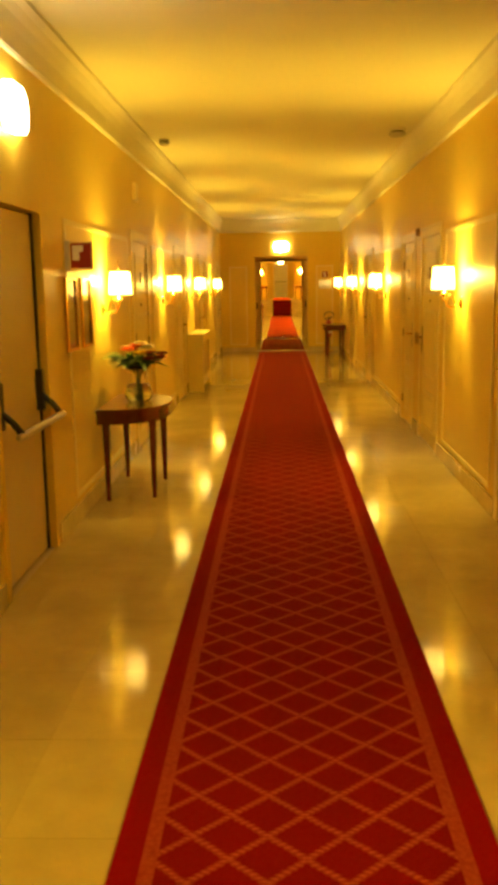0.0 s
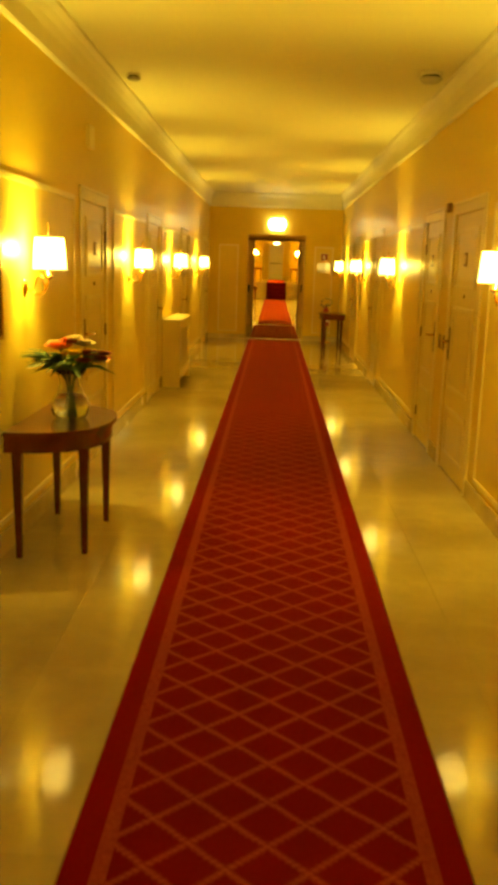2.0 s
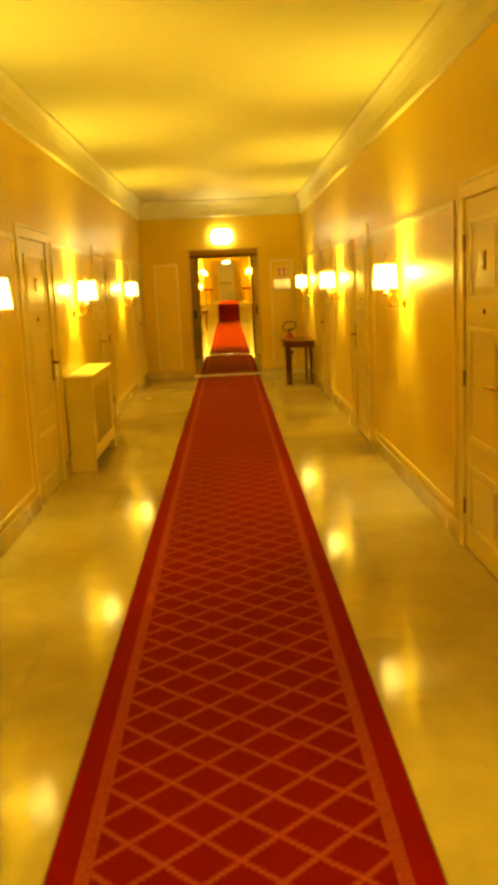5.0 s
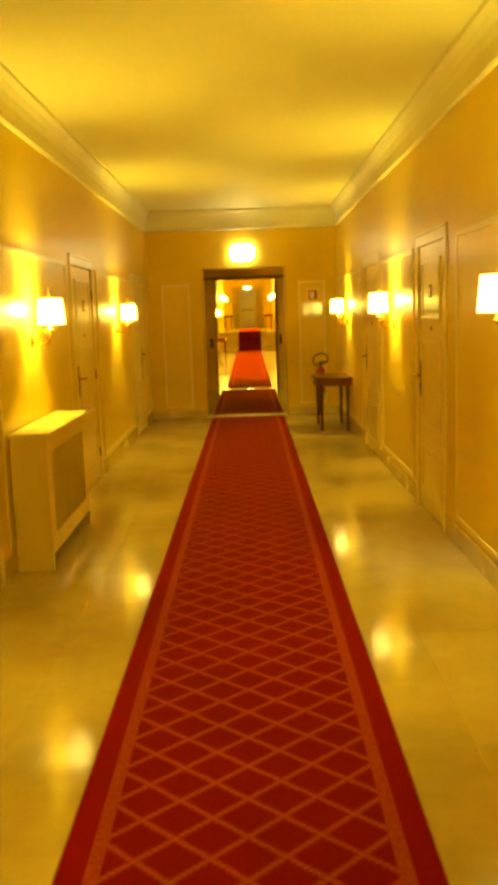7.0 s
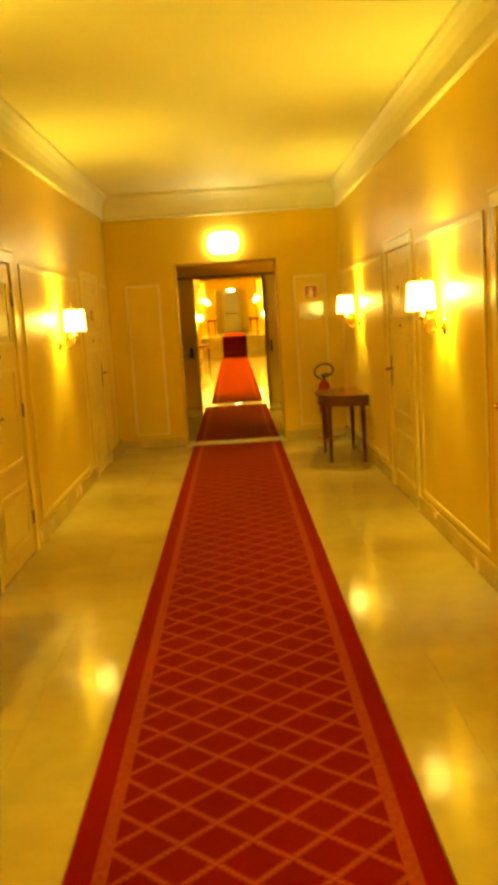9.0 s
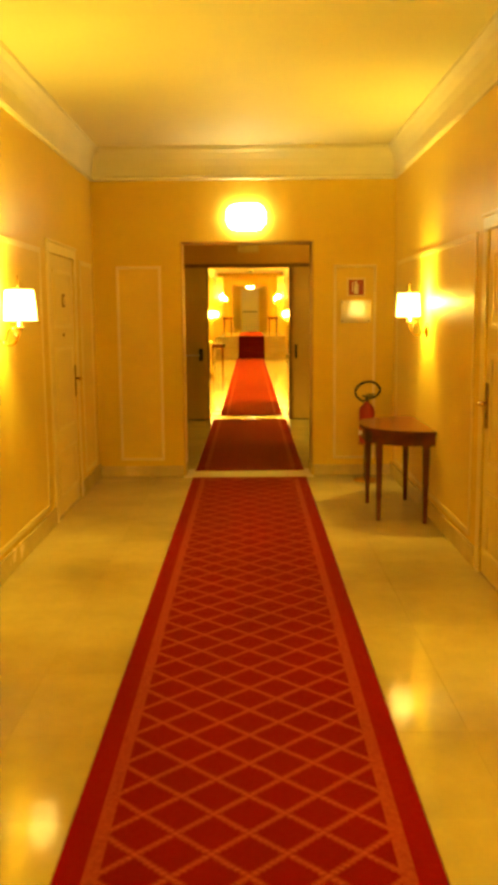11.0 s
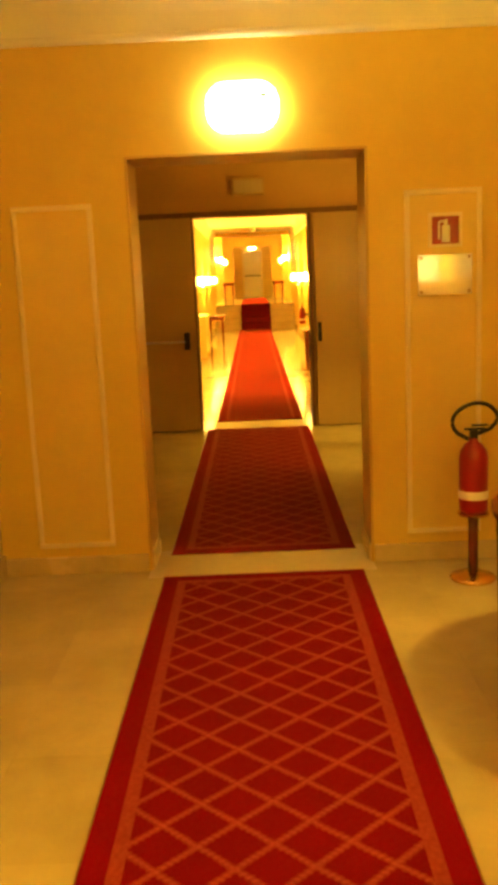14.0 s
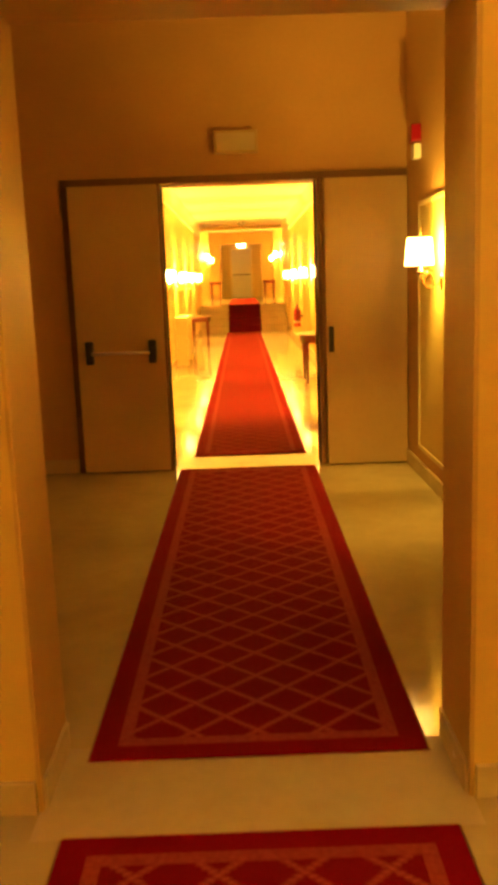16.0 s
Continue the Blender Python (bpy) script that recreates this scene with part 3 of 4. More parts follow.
def flower_vase(m):
    v = thing("flower_vase", "clear glass vase with a mixed bouquet on the table", "vase", m=m)
    prof = [(0.07, 0.0), (0.09, 0.02), (0.098, 0.055), (0.085, 0.10), (0.06, 0.14), (0.05, 0.175), (0.062, 0.215), (0.08, 0.24)]
    bm = lathe(prof + [(r - 0.004, z + (0.006 if i == len(prof) - 1 else 0.003)) for i, (r, z) in reversed(list(enumerate(prof)))], 28, cap=False)
    part("vase_glass", bm, M_GLASS, v, "clear waisted glass", smooth=True)
    part("water", lathe([(0.06, 0.008), (0.084, 0.024), (0.091, 0.055), (0.079, 0.10), (0.062, 0.125)], 24), M_WATER, v, smooth=True)
    rnd = random.Random(5)
    for i in range(14):
        q, r = rnd.uniform(0, 6.28), rnd.uniform(0.05, 0.13)
        part("stem", tube([(0.02 * math.cos(q + 2), 0.02 * math.sin(q + 2), 0.03), (0.02 * math.cos(q), 0.02 * math.sin(q), 0.19), (r * math.cos(q), r * math.sin(q), 0.29)], 0.0035, 6), M_LEAF, v)
    heads = [(-0.05, -0.03, 0.36, 0.05, 0), (0.03, -0.06, 0.335, 0.042, 1), (0.10, -0.03, 0.33, 0.045, 2), (0.06, 0.05, 0.37, 0.045, 3), (-0.01, 0.06, 0.38, 0.045, 0),
             (0.15, 0.02, 0.30, 0.04, 2), (0.17, -0.02, 0.33, 0.035, 2), (0.13, 0.08, 0.28, 0.04, 3), (-0.08, 0.04, 0.37, 0.035, 3), (0.02, 0.0, 0.40, 0.035, 3), (0.09, -0.09, 0.30, 0.035, 2), (-0.03, -0.08, 0.32, 0.03, 1)]
    for x, y, z, r, c in heads:
        r *= 1.25
        bm = bmesh.new()
        for layer in range(4):
            cnt = 6 + 3 * layer
            for i in range(cnt):
                q = 2 * math.pi * i / cnt + layer * 0.6
                tilt = 0.25 + layer * 0.33
                rr = r * (0.35 + 0.22 * layer)
                c0 = Vector((x, y, z - r * 0.3))
                d = Vector((math.cos(q) * math.sin(tilt), math.sin(q) * math.sin(tilt), math.cos(tilt)))
                s = Vector((-math.sin(q), math.cos(q), 0)) * rr * 0.55
                vs = [bm.verts.new(c0), bm.verts.new(c0 + d * rr * 0.6 + s), bm.verts.new(c0 + d * rr * 1.15 + s * 0.5), bm.verts.new(c0 + d * rr * 1.15 - s * 0.5), bm.verts.new(c0 + d * rr * 0.6 - s)]
                bm.faces.new(vs)
        part("blossom", bm, M_FLOWERS[c], v, smooth=True)
    for i in range(70):
        q = rnd.uniform(0, 6.28)
        reach = rnd.uniform(0.12, 0.24) if i > 25 else rnd.uniform(0.16, 0.27)
        if i <= 25:
            q = math.pi * 1.25 + rnd.uniform(-0.8, 0.8)
        base = Vector((0.03 * math.cos(q), 0.03 * math.sin(q), 0.22 + rnd.uniform(0, 0.04)))
        tip = Vector((reach * math.cos(q), reach * math.sin(q), 0.25 + rnd.uniform(-0.03, 0.10)))
        side = Vector((-math.sin(q), math.cos(q), 0.2)) * rnd.uniform(0.012, 0.024)
        mid = base.lerp(tip, 0.55) + Vector((0, 0, 0.03))
        bm = bmesh.new()
        a0, b0, c0, d0, e0 = [bm.verts.new(p) for p in (base, mid + side, tip, mid - side, mid + Vector((0, 0, 0.008)))]
        for f in ((a0, b0, e0), (b0, c0, e0), (c0, d0, e0), (d0, a0, e0)):
            bm.faces.new(f)
        part("leaf", bm, M_LEAF, v)
    return v


flower_vase(pose(-1.145, 7.07, 0.69) @ Matrix.Scale(1.12, 4))


def radiator_cover(m, length, depth=0.225, h=0.86):
    """Local x along the wall, local y out of it."""
    r = thing("radiator_cover", "cream painted radiator cover with a lattice grille front", "radiator cover", m=m)
    part("top_board", boxes((-0.02, length + 0.02, 0, depth + 0.02, h - 0.03, h), bevel=0.006), M_TRIM, r)
    for x in (0, length - 0.025):
        part("side_board", boxes((x, x + 0.025, 0, depth, 0, h - 0.03), bevel=0.002), M_DOOR, r)
    for x0, x1, z0, z1 in ((0.025, 0.13, 0.1, h - 0.03), (length - 0.13, length - 0.025, 0.1, h - 0.03), (0.13, length - 0.13, h - 0.13, h - 0.03), (0.13, length - 0.13, 0.1, 0.21)):
        part("front_rail", boxes((x0, x1, depth - 0.022, depth, z0, z1), bevel=0.003), M_DOOR, r)
    x0, x1, z0, z1 = 0.13, length - 0.13, 0.21, h - 0.13
    bm = bmesh.new()
    step = 0.03
    for s in (1, -1):
        c = x0 - (z1 - z0)
        while c < x1 + (z1 - z0):
            pts = []
            for z in (z0, z1):
                pts.append((c + (z - z0) * s, z))
            (xa, za), (xb, zb) = pts
            lo, hi = max(min(xa, xb), x0), min(max(xa, xb), x1)
            if hi - lo > 0.01:
                za, zb = z0 + (lo - c) * s, z0 + (hi - c) * s
                tube([(lo, depth - 0.016 + 0.002 * s, za), (hi, depth - 0.016 + 0.002 * s, zb)], 0.0028, 4, bm=bm)
            c += step
    part("grille", bm, M_TRIM, r, "cream woven lattice grille", kind="stuff")
    part("radiator_core", boxes(*[(0.16 + i * 0.08, 0.21 + i * 0.08, 0.05, depth - 0.09, 0.12, h - 0.16) for i in range(int((length - 0.35) / 0.08))], bevel=0.01), M_GREY, r)
    return r


radiator_cover(pose(XL + 0.02, 14.62, 0, 0, 0, -90), 1.27)


def fire_extinguisher(m, stand=True):
    e = thing("fire_extinguisher", "red fire extinguisher with a curled black hose on a brass stand" if stand else "red fire extinguisher hanging on the wall", "fire extinguisher", m=m)
    z = 0.38 if stand else 0.0
    part("cylinder", lathe([(0.06, z), (0.075, z + 0.01), (0.077, z + 0.03), (0.077, z + 0.30), (0.07, z + 0.34), (0.045, z + 0.375), (0.024, z + 0.39), (0.022, z + 0.41)], 24), M_RED, e, smooth=True)
    part("label_band", lathe([(0.078, z + 0.08), (0.0785, z + 0.081), (0.0785, z + 0.125), (0.078, z + 0.126)], 24, cap=False), M_WHITE, e, "white paper label", smooth=True)
    part("valve", boxes((-0.018, 0.018, -0.02, 0.02, z + 0.405, z + 0.45), (-0.05, 0.06, -0.009, 0.009, z + 0.45, z + 0.462), (-0.01, 0.075, -0.009, 0.009, z + 0.47, z + 0.48), bevel=0.002), M_BLACK, e)
    if stand:
        hose = [(0.02, 0, z + 0.43), (0.09, -0.01, z + 0.46), (0.125, -0.01, z + 0.52), (0.08, -0.01, z + 0.58), (0.0, -0.01, z + 0.595), (-0.08, -0.01, z + 0.56), (-0.115, -0.01, z + 0.50), (-0.09, -0.01, z + 0.44), (-0.02, -0.02, z + 0.40)]
        pts = []
        for i in range(len(hose) - 1):
            p0, p1, p2, p3 = [Vector(hose[max(0, min(len(hose) - 1, j))]) for j in (i - 1, i, i + 1, i + 2)]
            for s in range(5):
                u = s / 5
                pts.append(0.5 * ((2 * p1) + (p2 - p0) * u + (2 * p0 - 5 * p1 + 4 * p2 - p3) * u * u + (3 * p1 - p0 - 3 * p2 + p3) * u ** 3))
        part("hose", tube(pts, 0.011, 8), M_BLACK, e, "curled black rubber hose", smooth=True)
        part("stand_pole", tube([(0, 0, 0.03), (0, 0, z)], 0.028, 14), M_MAHOG, e, "dark wooden pole", smooth=True)
        part("stand_plate", lathe([(0.085, z - 0.012), (0.085, z), (0.02, z)], 24), M_BRASS, e)
        part("stand_base", lathe([(0.12, 0.0), (0.125, 0.012), (0.115, 0.022), (0.06, 0.03), (0.03, 0.045)], 28), M_BRASS, e, "polished brass round base", smooth=True)
    else:
        part("hose", tube([(0.02, 0, 0.43), (0.1, 0, 0.42), (0.12, 0, 0.3), (0.09, 0, 0.12)], 0.011, 8), M_BLACK, e, smooth=True)
        part("wall_bracket", boxes((-0.03, 0.03, 0.07, 0.13, 0.2, 0.24)), M_BLACK, e)
    return e


fire_extinguisher(pose(1.09, 21.0, 0, 0, 0, 0) @ Matrix.Scale(0.94, 4))

# signs by the doorway
sg = thing("extinguisher_sign", "red and white fire extinguisher sign on the wall", "sign")
part("sign_board", boxes((0.935, 1.11, Y1 - 0.012, Y1 - 0.004, 1.69, 1.865), bevel=0.001), M_TRIM, sg)
part("red_field", boxes((0.953, 1.092, Y1 - 0.0145, Y1 - 0.012, 1.705, 1.845)), M_RED, sg)
part("pictogram", boxes((1.003, 1.043, Y1 - 0.017, Y1 - 0.0145, 1.715, 1.80), (1.013, 1.033, Y1 - 0.017, Y1 - 0.0145, 1.80, 1.83), (0.983, 0.993, Y1 - 0.017, Y1 - 0.0145, 1.73, 1.82), (0.993, 1.013, Y1 - 0.017, Y1 - 0.0145, 1.815, 1.825)), M_WHITE, sg)
pl = thing("notice_plate", "glossy clear acrylic notice plate with corner studs", "sign")
part("plate", boxes((0.878, 1.16, Y1 - 0.02, Y1 - 0.012, 1.446, 1.654), bevel=0.001), M_PLATE, pl)
for x in (0.895, 1.143):
    for z in (1.463, 1.637):
        part("stud", lathe([(0.008, 0), (0.008, 0.018), (0.002, 0.02)], 10), M_DARKBRASS, pl).matrix_basis = pose(x, Y1 - 0.004, z, 90)

# flag sign and notices by the fire exit
fl = thing("hydrant_flag_sign", "red and white fire hose sign standing off the wall", "sign")
fl.location = (0, 0.08, -0.065)
part("bracket", boxes((XL + 0.004, XL + 0.035, 5.975, 5.99, 1.735, 1.925)), M_STEEL, fl)
part("sign_board", boxes((XL + 0.035, XL + 0.185, 5.977, 5.988, 1.74, 1.92), bevel=0.001), M_TRIM, fl)
part("red_field", boxes((XL + 0.043, XL + 0.177, 5.9745, 5.977, 1.752, 1.908)), M_RED, fl)
part("pictogram", boxes((XL + 0.055, XL + 0.1, 5.972, 5.9745, 1.80, 1.895), (XL + 0.1, XL + 0.125, 5.972, 5.9745, 1.855, 1.895)), M_WHITE, fl)
for y0 in (5.975, 6.42):
    fr = thing("framed_notice", "narrow dark notice behind glass in a gilt frame", "picture frame", "framed notices")
    fr.location.y = 0.0
    part("frame", boxes((XL + 0.004, XL + 0.026, y0, y0 + 0.02, 1.15, 1.63), (XL + 0.004, XL + 0.026, y0 + 0.28, y0 + 0.30, 1.15, 1.63), (XL + 0.004, XL + 0.026, y0 + 0.02, y0 + 0.28, 1.15, 1.17), (XL + 0.004, XL + 0.026, y0 + 0.02, y0 + 0.28, 1.61, 1.63), bevel=0.003), M_BRASS, fr)
    part("print", boxes((XL + 0.004, XL + 0.014, y0 + 0.02, y0 + 0.28, 1.17, 1.61)), M_PICTURE, fr)
# two small brass lock plates on the wall between the doors
for y in (9.27, 9.44):
    kp = thing("brass_lock_plate", "small aged brass lock plate between two doors", "lock plate", "lock plates")
    kp.location.y = 0.16
    part("plate", boxes((XR - 0.012, XR, y, y + 0.05, 0.93, 1.05), bevel=0.003), M_DARKBRASS, kp)
    part("slot", boxes((XR - 0.014, XR - 0.012, y + 0.02, y + 0.03, 0.96, 1.02)), M_BLACK, kp)
cl = thing("door_magnet", "small dark metal bracket above the door casings", "bracket")
cl.location.y = 0.19
part("bracket", boxes((XR - 0.03, XR, 9.34, 9.36, 2.03, 2.1), bevel=0.003), M_DARKBRASS, cl)
part("arm", boxes((XR - 0.028, XR, 9.41, 9.43, 2.03, 2.1), bevel=0.003), M_DARKBRASS, cl)
bx = thing("wall_box", "small cream junction box high on the wall", "junction box")
bx.location.y = -0.08
part("cover", boxes((XL, XL + 0.03, 8.95, 9.13, 2.37, 2.53), bevel=0.006), M_TRIM, bx)


def detector(x, y, k, drop):
    """A round detector: a flat base, a neck and a slotted dome, hanging drop metres."""
    d = thing("smoke_detector", "round white smoke detector on the ceiling", "smoke detector", m=pose(x, y, CEIL))
    part("base", lathe([(0.05 * k, 0), (0.058 * k, -0.006), (0.055 * k, -0.3 * drop)], 24), M_CEIL, d, smooth=True)
    part("slot_ring", lathe([(0.042 * k, -0.3 * drop), (0.042 * k, -0.5 * drop)], 24), M_BLACK, d, "dark slotted sensing ring")
    part("sensor", lathe([(0.056 * k, -0.5 * drop), (0.058 * k, -0.62 * drop), (0.04 * k, -0.92 * drop), (0.002, -drop)], 24), M_GREY, d, smooth=True)


detector(1.12, 9.4, 1.5, 0.085)
detector(-1.22, 9.75, 1.0, 0.055)
detector(0.08, 43.4, 1.8, 0.12)


# ---- runners ----
def runner(name, y0, y1, half, z=0.0, label="", cx=0.0):
    r = thing(name, label, "carpet runner", "red carpet runners")
    bm = bmesh.new()
    box(bm, cx - half, cx + half, y0, y1, 0.0, 0.009, bevel=0.003)
    part("weave", bm, carpet_material(name + "_weave", half, y0, y1, cx), r).location = (0, 0, z)
    for x, s in ((cx - half, -1), (cx + half, 1)):
        part("edge_binding", boxes((x, x + s * 0.006, y0, y1, 0, 0.007), bevel=0.002), M_DARKBRASS, r, "thin brass edging").location = (0, 0, z)
    return r


runner("carpet_runner", -2.6, 21.2, 0.537, cx=0.012, label="long red carpet runner with a salmon diamond lattice")
runner("carpet_runner_lobby", 21.59, 25.92, 0.535, cx=0.015, label="short red carpet runner with a salmon diamond lattice")
runner("carpet_runner_far", 26.46, STEP_Y - 0.02, 0.476, cx=0.04, label="red carpet runner leading to the steps")

# ---- lobby ----
tagged(part("lobby_floor", boxes((LOBBY_L - 0.2, LOBBY_R + 0.2, LOBBY_Y, FAR_Y, -0.12, 0.0)), M_TILE), "polished cream marble lobby floor", "floor", kind="structure")
tagged(part("lobby_wall_left", boxes((LOBBY_L - 0.2, LOBBY_L, LOBBY_Y, INNER_Y, 0, 3.6)), M_VEST), "plain ochre lobby wall", "wall", kind="structure")
tagged(part("lobby_wall_right", boxes((LOBBY_R, LOBBY_R + 0.2, LOBBY_Y, INNER_Y, 0, 3.6)), M_VEST), "ochre lobby wall with a sconce", "wall", kind="structure")
tagged(part("lobby_wall_near", boxes((LOBBY_L - 0.2, XL - 0.22, Y1, LOBBY_Y, 0, 3.6)), M_VEST), "plain ochre lobby wall", "wall", kind="structure")
IN_L, IN_R, IN_H = -0.58, 0.605, 2.21
tagged(part("lobby_wall_inner", boxes((LOBBY_L - 0.2, IN_L, INNER_Y, FAR_Y, 0, 3.6), (IN_R, LOBBY_R + 0.2, INNER_Y, FAR_Y, 0, 3.6), (IN_L, IN_R, INNER_Y, FAR_Y, IN_H, 3.6)), M_VEST),
       "ochre lobby wall with the open fire doors", "wall", kind="structure")
tagged(part("lobby_ceiling", boxes((LOBBY_L - 0.2, LOBBY_R + 0.2, LOBBY_Y, FAR_Y, 3.5, 3.62)), M_CEIL), "flat lobby ceiling", "ceiling", kind="structure")
tagged(part("lobby_baseboard", boxes((LOBBY_L, -1.33, INNER_Y - 0.018, INNER_Y, 0, 0.11), (LOBBY_R - 0.018, LOBBY_R, LOBBY_Y, INNER_Y - 0.06, 0, 0.11), bevel=0.003), M_BASE), "beige marble skirting in the lobby", "baseboard", kind="structure")
fd = thing("fire_door_frame", "brown steel frame round the open double fire doors", "door frame", kind="structure")
for d in ((-1.33, 1.297, INNER_Y - 0.03, INNER_Y, 2.212, 2.265), (-1.33, -1.28, INNER_Y - 0.03, INNER_Y, 0, 2.212), (IN_L - 0.03, IN_L, INNER_Y - 0.03, FAR_Y, 0, 2.212), (IN_R, IN_R + 0.03, INNER_Y - 0.03, FAR_Y, 0, 2.212)):
    part("frame_bar", boxes(d, bevel=0.003), M_FRAME, fd)
for i, (x0, x1) in enumerate(((-1.275, -0.60), (0.658, 1.29))):
    dl = thing("door_lobby_%d" % (i + 1), "open grey-beige steel fire door leaf against the wall", "fire door", kind="structure")
    part("leaf", boxes((x0, x1, INNER_Y - 0.075, INNER_Y - 0.03, 0.012, 2.208), bevel=0.003), M_GREYDOOR, dl)
    if i == 0:
        for x in (-1.175, -0.69):
            part("bar_bracket", boxes((x - 0.03, x + 0.03, INNER_Y - 0.135, INNER_Y - 0.075, 0.87, 1.05), bevel=0.012), M_BLACK, dl, "black bar bracket")
        part("panic_bar", tube([(-1.155, INNER_Y - 0.14, 0.955), (-0.71, INNER_Y - 0.14, 0.955)], 0.013, 10), M_STEEL, dl, "light metal push bar", smooth=True)
    else:
        part("lock_plate", boxes((x0 + 0.02, x0 + 0.06, INNER_Y - 0.08, INNER_Y - 0.075, 0.9, 1.1)), M_BLACK, dl)
ub = thing("exit_sign_box", "unlit flat exit sign box above the doors", "exit sign")
part("housing", boxes((-0.155, 0.175, INNER_Y - 0.05, INNER_Y, 2.415, 2.58), bevel=0.006), M_GREYDOOR, ub)
part("face", boxes((-0.135, 0.155, INNER_Y - 0.055, INNER_Y - 0.05, 2.435, 2.56)), M_FIREDOOR, ub)
al = thing("alarm_sounder", "small red alarm sounder on the wall", "alarm")
part("body", boxes((LOBBY_R - 0.07, LOBBY_R, 25.42, 25.55, 2.38, 2.5), bevel=0.01), M_RED, al)
part("base", boxes((LOBBY_R - 0.05, LOBBY_R, 25.43, 25.54, 2.27, 2.37), bevel=0.006), M_WHITE, al)
moulding_frame("wall_panel_%d" % (n + 3), "x", LOBBY_R, -1, 23.6, 25.5, 0.2, 1.98)
sconce(pose(LOBBY_R, 24.75, 1.62, 0, 0, 180), 1.1)

# ---- far corridor and steps ----
FL, FR = -1.2, 1.31
tagged(part("far_floor", boxes((FL - 0.2, FR + 0.2, FAR_Y, STEP_Y + 1.2, -0.12, 0.0)), M_TILE), "polished cream marble far corridor floor", "floor", kind="structure")
tagged(part("far_wall_left", boxes((FL - 0.2, FL, FAR_Y, TOP_Y, 0, 4.0)), M_WALL), "yellow painted far corridor wall", "wall", kind="structure")
tagged(part("far_wall_right", boxes((FR, FR + 0.2, FAR_Y, TOP_Y, 0, 4.0)), M_WALL), "yellow painted far corridor wall", "wall", kind="structure")
tagged(part("far_ceiling", boxes((FL - 0.2, FR + 0.2, FAR_Y, STEP_Y + 1.3, CEIL, CEIL + 0.12)), M_CEIL), "flat white far corridor ceiling", "ceiling", kind="structure")
tagged(part("landing_ceiling", boxes((FL - 0.2, FR + 0.2, STEP_Y + 1.3, TOP_Y + 3, 3.35, 3.47)), M_CEIL), "flat white landing ceiling", "ceiling", kind="structure")
tagged(part("landing_lintel", boxes((FL, FR, STEP_Y + 1.3, STEP_Y + 1.42, CEIL - 0.1, 3.47)), M_WALL), "yellow beam above the steps", "beam", kind="structure")
tagged(part("landing_floor", boxes((FL - 0.2, FR + 0.2, STEP_Y + 1.2, TOP_Y + 3, STEP_Z - 0.2, STEP_Z)), M_TILE), "polished marble upper landing", "floor", kind="structure")
st = thing("staircase", "four wide marble steps with a dark red runner", "stairs", kind="structure")
for i in range(4):
    y, z = STEP_Y + i * 0.3, (i + 1) * STEP_Z / 4
    part("step", boxes((FL, FR, y, STEP_Y + 1.2, z - STEP_Z / 4, z - 0.0), bevel=0.004), M_TILE, st)
    part("stair_carpet", boxes((-0.385, 0.555, y - 0.008, y, z - STEP_Z / 4, z + 0.008), (-0.385, 0.555, y, y + 0.292, z, z + 0.008)), M_STAIR, st, "dark red stair carpet")
runner("carpet_runner_landing", STEP_Y + 1.2, TOP_Y - 0.3, 0.46, cx=0.085, z=STEP_Z, label="red carpet runner on the upper landing")
tagged(part("landing_end_wall", boxes((FL, -0.77, TOP_Y, TOP_Y + 0.3, STEP_Z, 3.5), (0.86, FR, TOP_Y, TOP_Y + 0.3, STEP_Z, 3.5), (-0.77, 0.86, TOP_Y, TOP_Y + 0.3, 2.9, 3.5)), M_WALL), "yellow end wall with a wide portal", "wall", kind="structure")
tagged(part("portal_back_wall", boxes((-1.0, 1.1, TOP_Y + 2.6, TOP_Y + 2.8, STEP_Z, 3.5)), M_PANEL), "pale yellow wall behind the portal", "wall", kind="structure")
tagged(part("portal_side_wall_left", boxes((-1.0, -0.8, TOP_Y + 0.3, TOP_Y + 2.6, STEP_Z, 3.5)), M_WALL), "yellow side wall of the portal", "wall", kind="structure")
tagged(part("portal_side_wall_right", boxes((0.9, 1.1, TOP_Y + 0.3, TOP_Y + 2.6, STEP_Z, 3.5)), M_WALL), "yellow side wall of the portal", "wall", kind="structure")
dd = thing("door_far", "closed white panelled door with a push bar at the far end", "door", kind="structure")
yb = TOP_Y + 2.6
dd.location.x = 0.14
part("leaf", boxes((-0.5, 0.3, yb - 0.04, yb, STEP_Z, STEP_Z + 2.0), bevel=0.004), M_WHITE, dd)
part("push_bar", tube([(-0.45, yb - 0.09, STEP_Z + 0.95), (0.25, yb - 0.09, STEP_Z + 0.95)], 0.02, 8), M_BLACK, dd)
part("casing", boxes((-0.58, -0.5, yb - 0.05, yb, STEP_Z, STEP_Z + 2.08), (0.3, 0.38, yb - 0.05, yb, STEP_Z, STEP_Z + 2.08), (-0.5, 0.3, yb - 0.05, yb, STEP_Z + 2.0, STEP_Z + 2.08), bevel=0.004), M_TRIM, dd)
emergency_light(pose(0.05, yb, 2.98, 0, 0, 180))
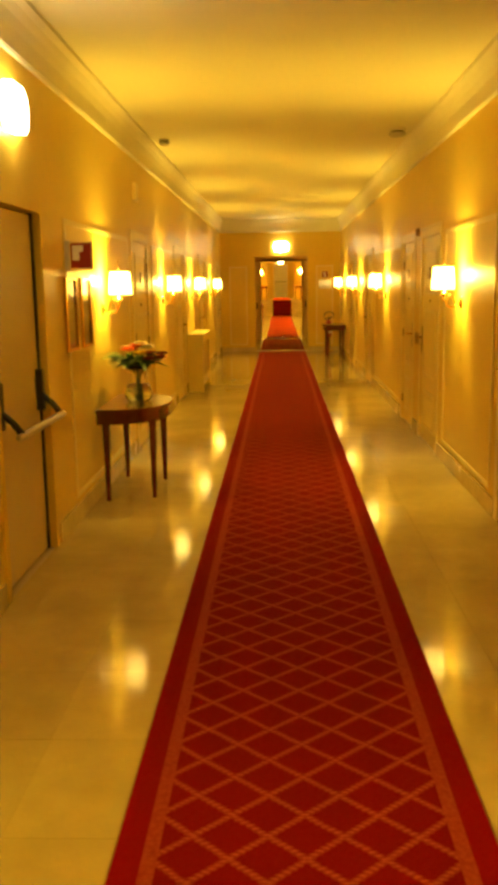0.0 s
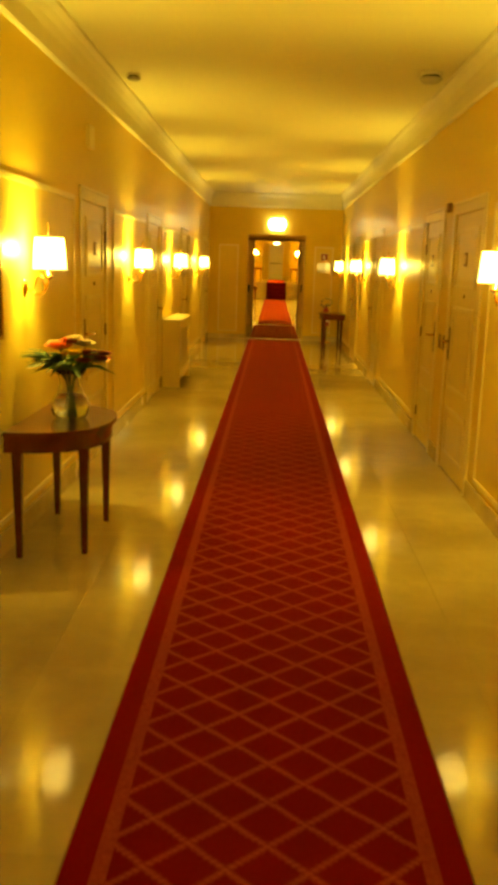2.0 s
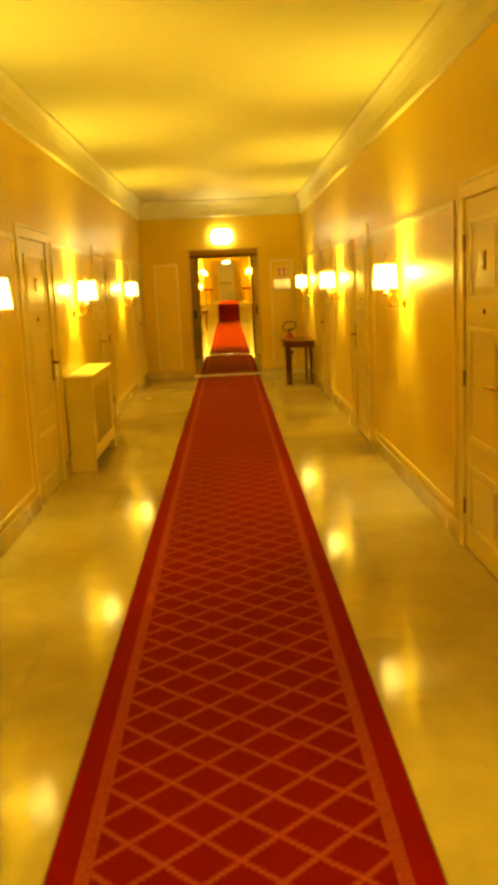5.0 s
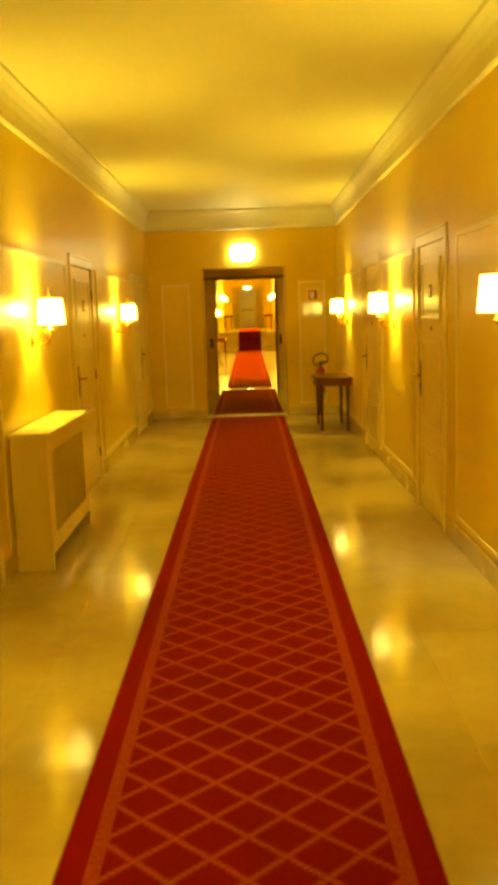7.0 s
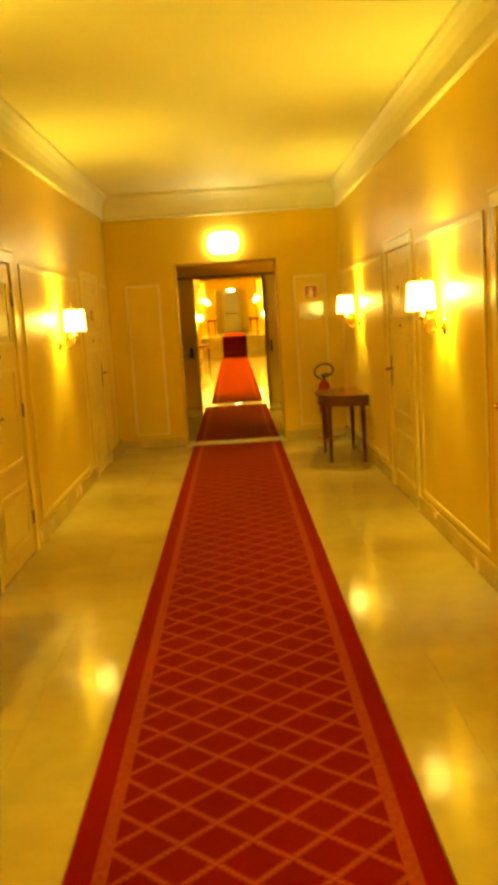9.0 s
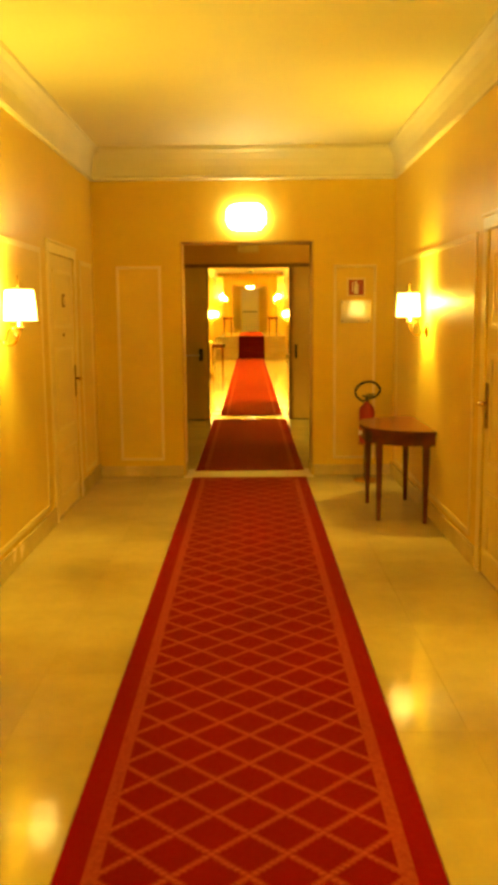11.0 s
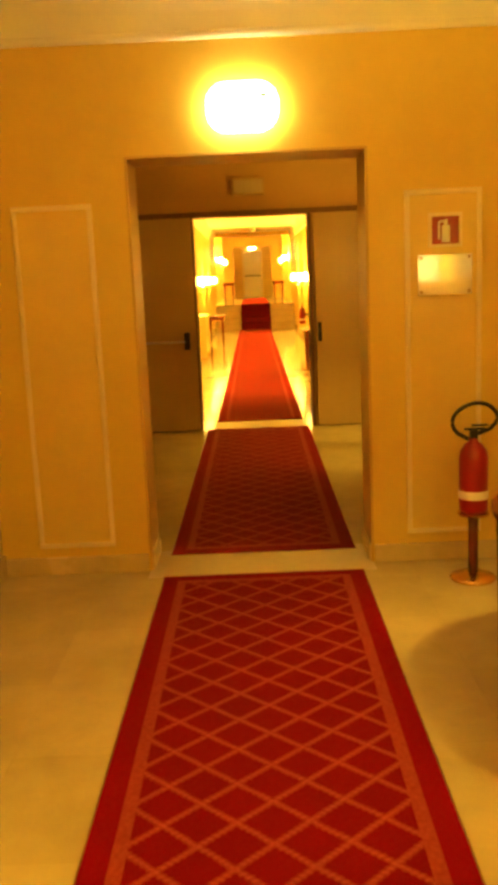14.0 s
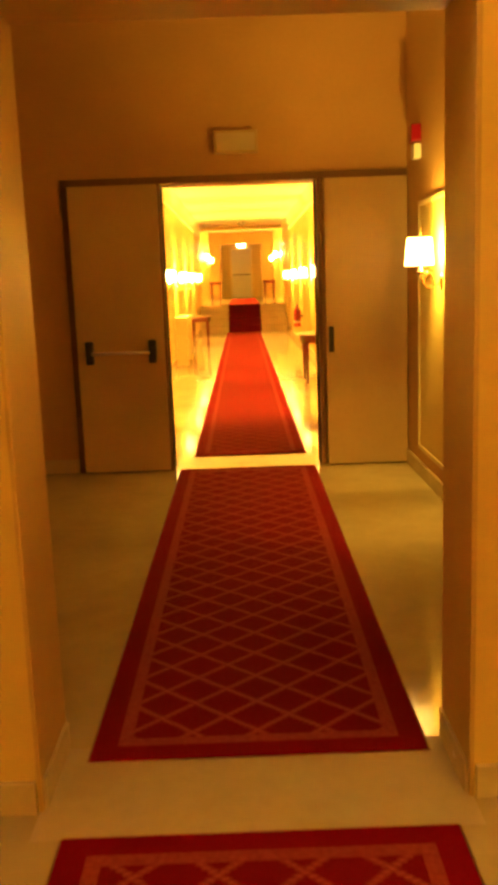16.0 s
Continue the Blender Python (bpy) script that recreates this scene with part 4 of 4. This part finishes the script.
for y in (29.6, 32.6, 35.6, 38.6, 41.6):
    sconce(pose(FL, y, 1.58), 3.2)
    sconce(pose(FR, y, 1.58, 0, 0, 180), 3.2)
for y in (48.0, 52.4):
    sconce(pose(FL, y, STEP_Z + 1.5), 6)
    sconce(pose(FR, y, STEP_Z + 1.5, 0, 0, 180), 6)
demilune_table(pose(FL + 0.02, 39.5, 0), "dark mahogany half-round table in the far corridor")
demilune_table(pose(FR - 0.02, 31.75, 0, 0, 0, 180), "dark mahogany half-round table in the far corridor")
demilune_table(pose(FL + 0.01, 53.4, STEP_Z), "dark mahogany half-round table on the upper landing")
demilune_table(pose(FR - 0.01, 53.4, STEP_Z, 0, 0, 180), "dark mahogany half-round table on the upper landing")
radiator_cover(pose(FL, 36.2, 0, 0, 0, -90), 1.3)
fire_extinguisher(pose(FR - 0.13, 38.0, 0.46, 0, 0, -90), stand=False)
tagged(part("far_baseboard", boxes((FL, FL + 0.018, FAR_Y, STEP_Y, 0, 0.12), (FR - 0.018, FR, FAR_Y, STEP_Y, 0, 0.12)), M_BASE), "beige marble skirting in the far corridor", "baseboard", kind="structure")
cornice("cornice_far_left", (FL, FAR_Y), (FL, STEP_Y + 1.3), (1, 0))
cornice("cornice_far_right", (FR, FAR_Y), (FR, STEP_Y + 1.3), (-1, 0))

# ---- marble tiles of the corridor floor ----
floor = bpy.data.objects["floor"]
TW, TL = (XR - XL) / 5, 0.56
tile_mesh = mesh_of("marble_tile", boxes((0.0005, TW - 0.0005, 0.0005, TL - 0.0005, -0.012, 0.0)), M_TILE)
for i in range(5):
    for j in range(int((LOBBY_Y - Y0) / TL) + 1):
        y = Y0 + j * TL
        if y + TL > Y1 + 0.34:
            continue
        o = new("marble_tile", tile_mesh)
        o.parent, o.location = floor, (XL + i * TW, y, 0)
tagged(part("threshold_slab", boxes((OPEN_L + 0.001, OPEN_R - 0.001, 21.2, LOBBY_Y - 0.002, -0.004, 0.002), bevel=0.001), M_HONED), "cream marble threshold slab in the doorway", "threshold", kind="structure")
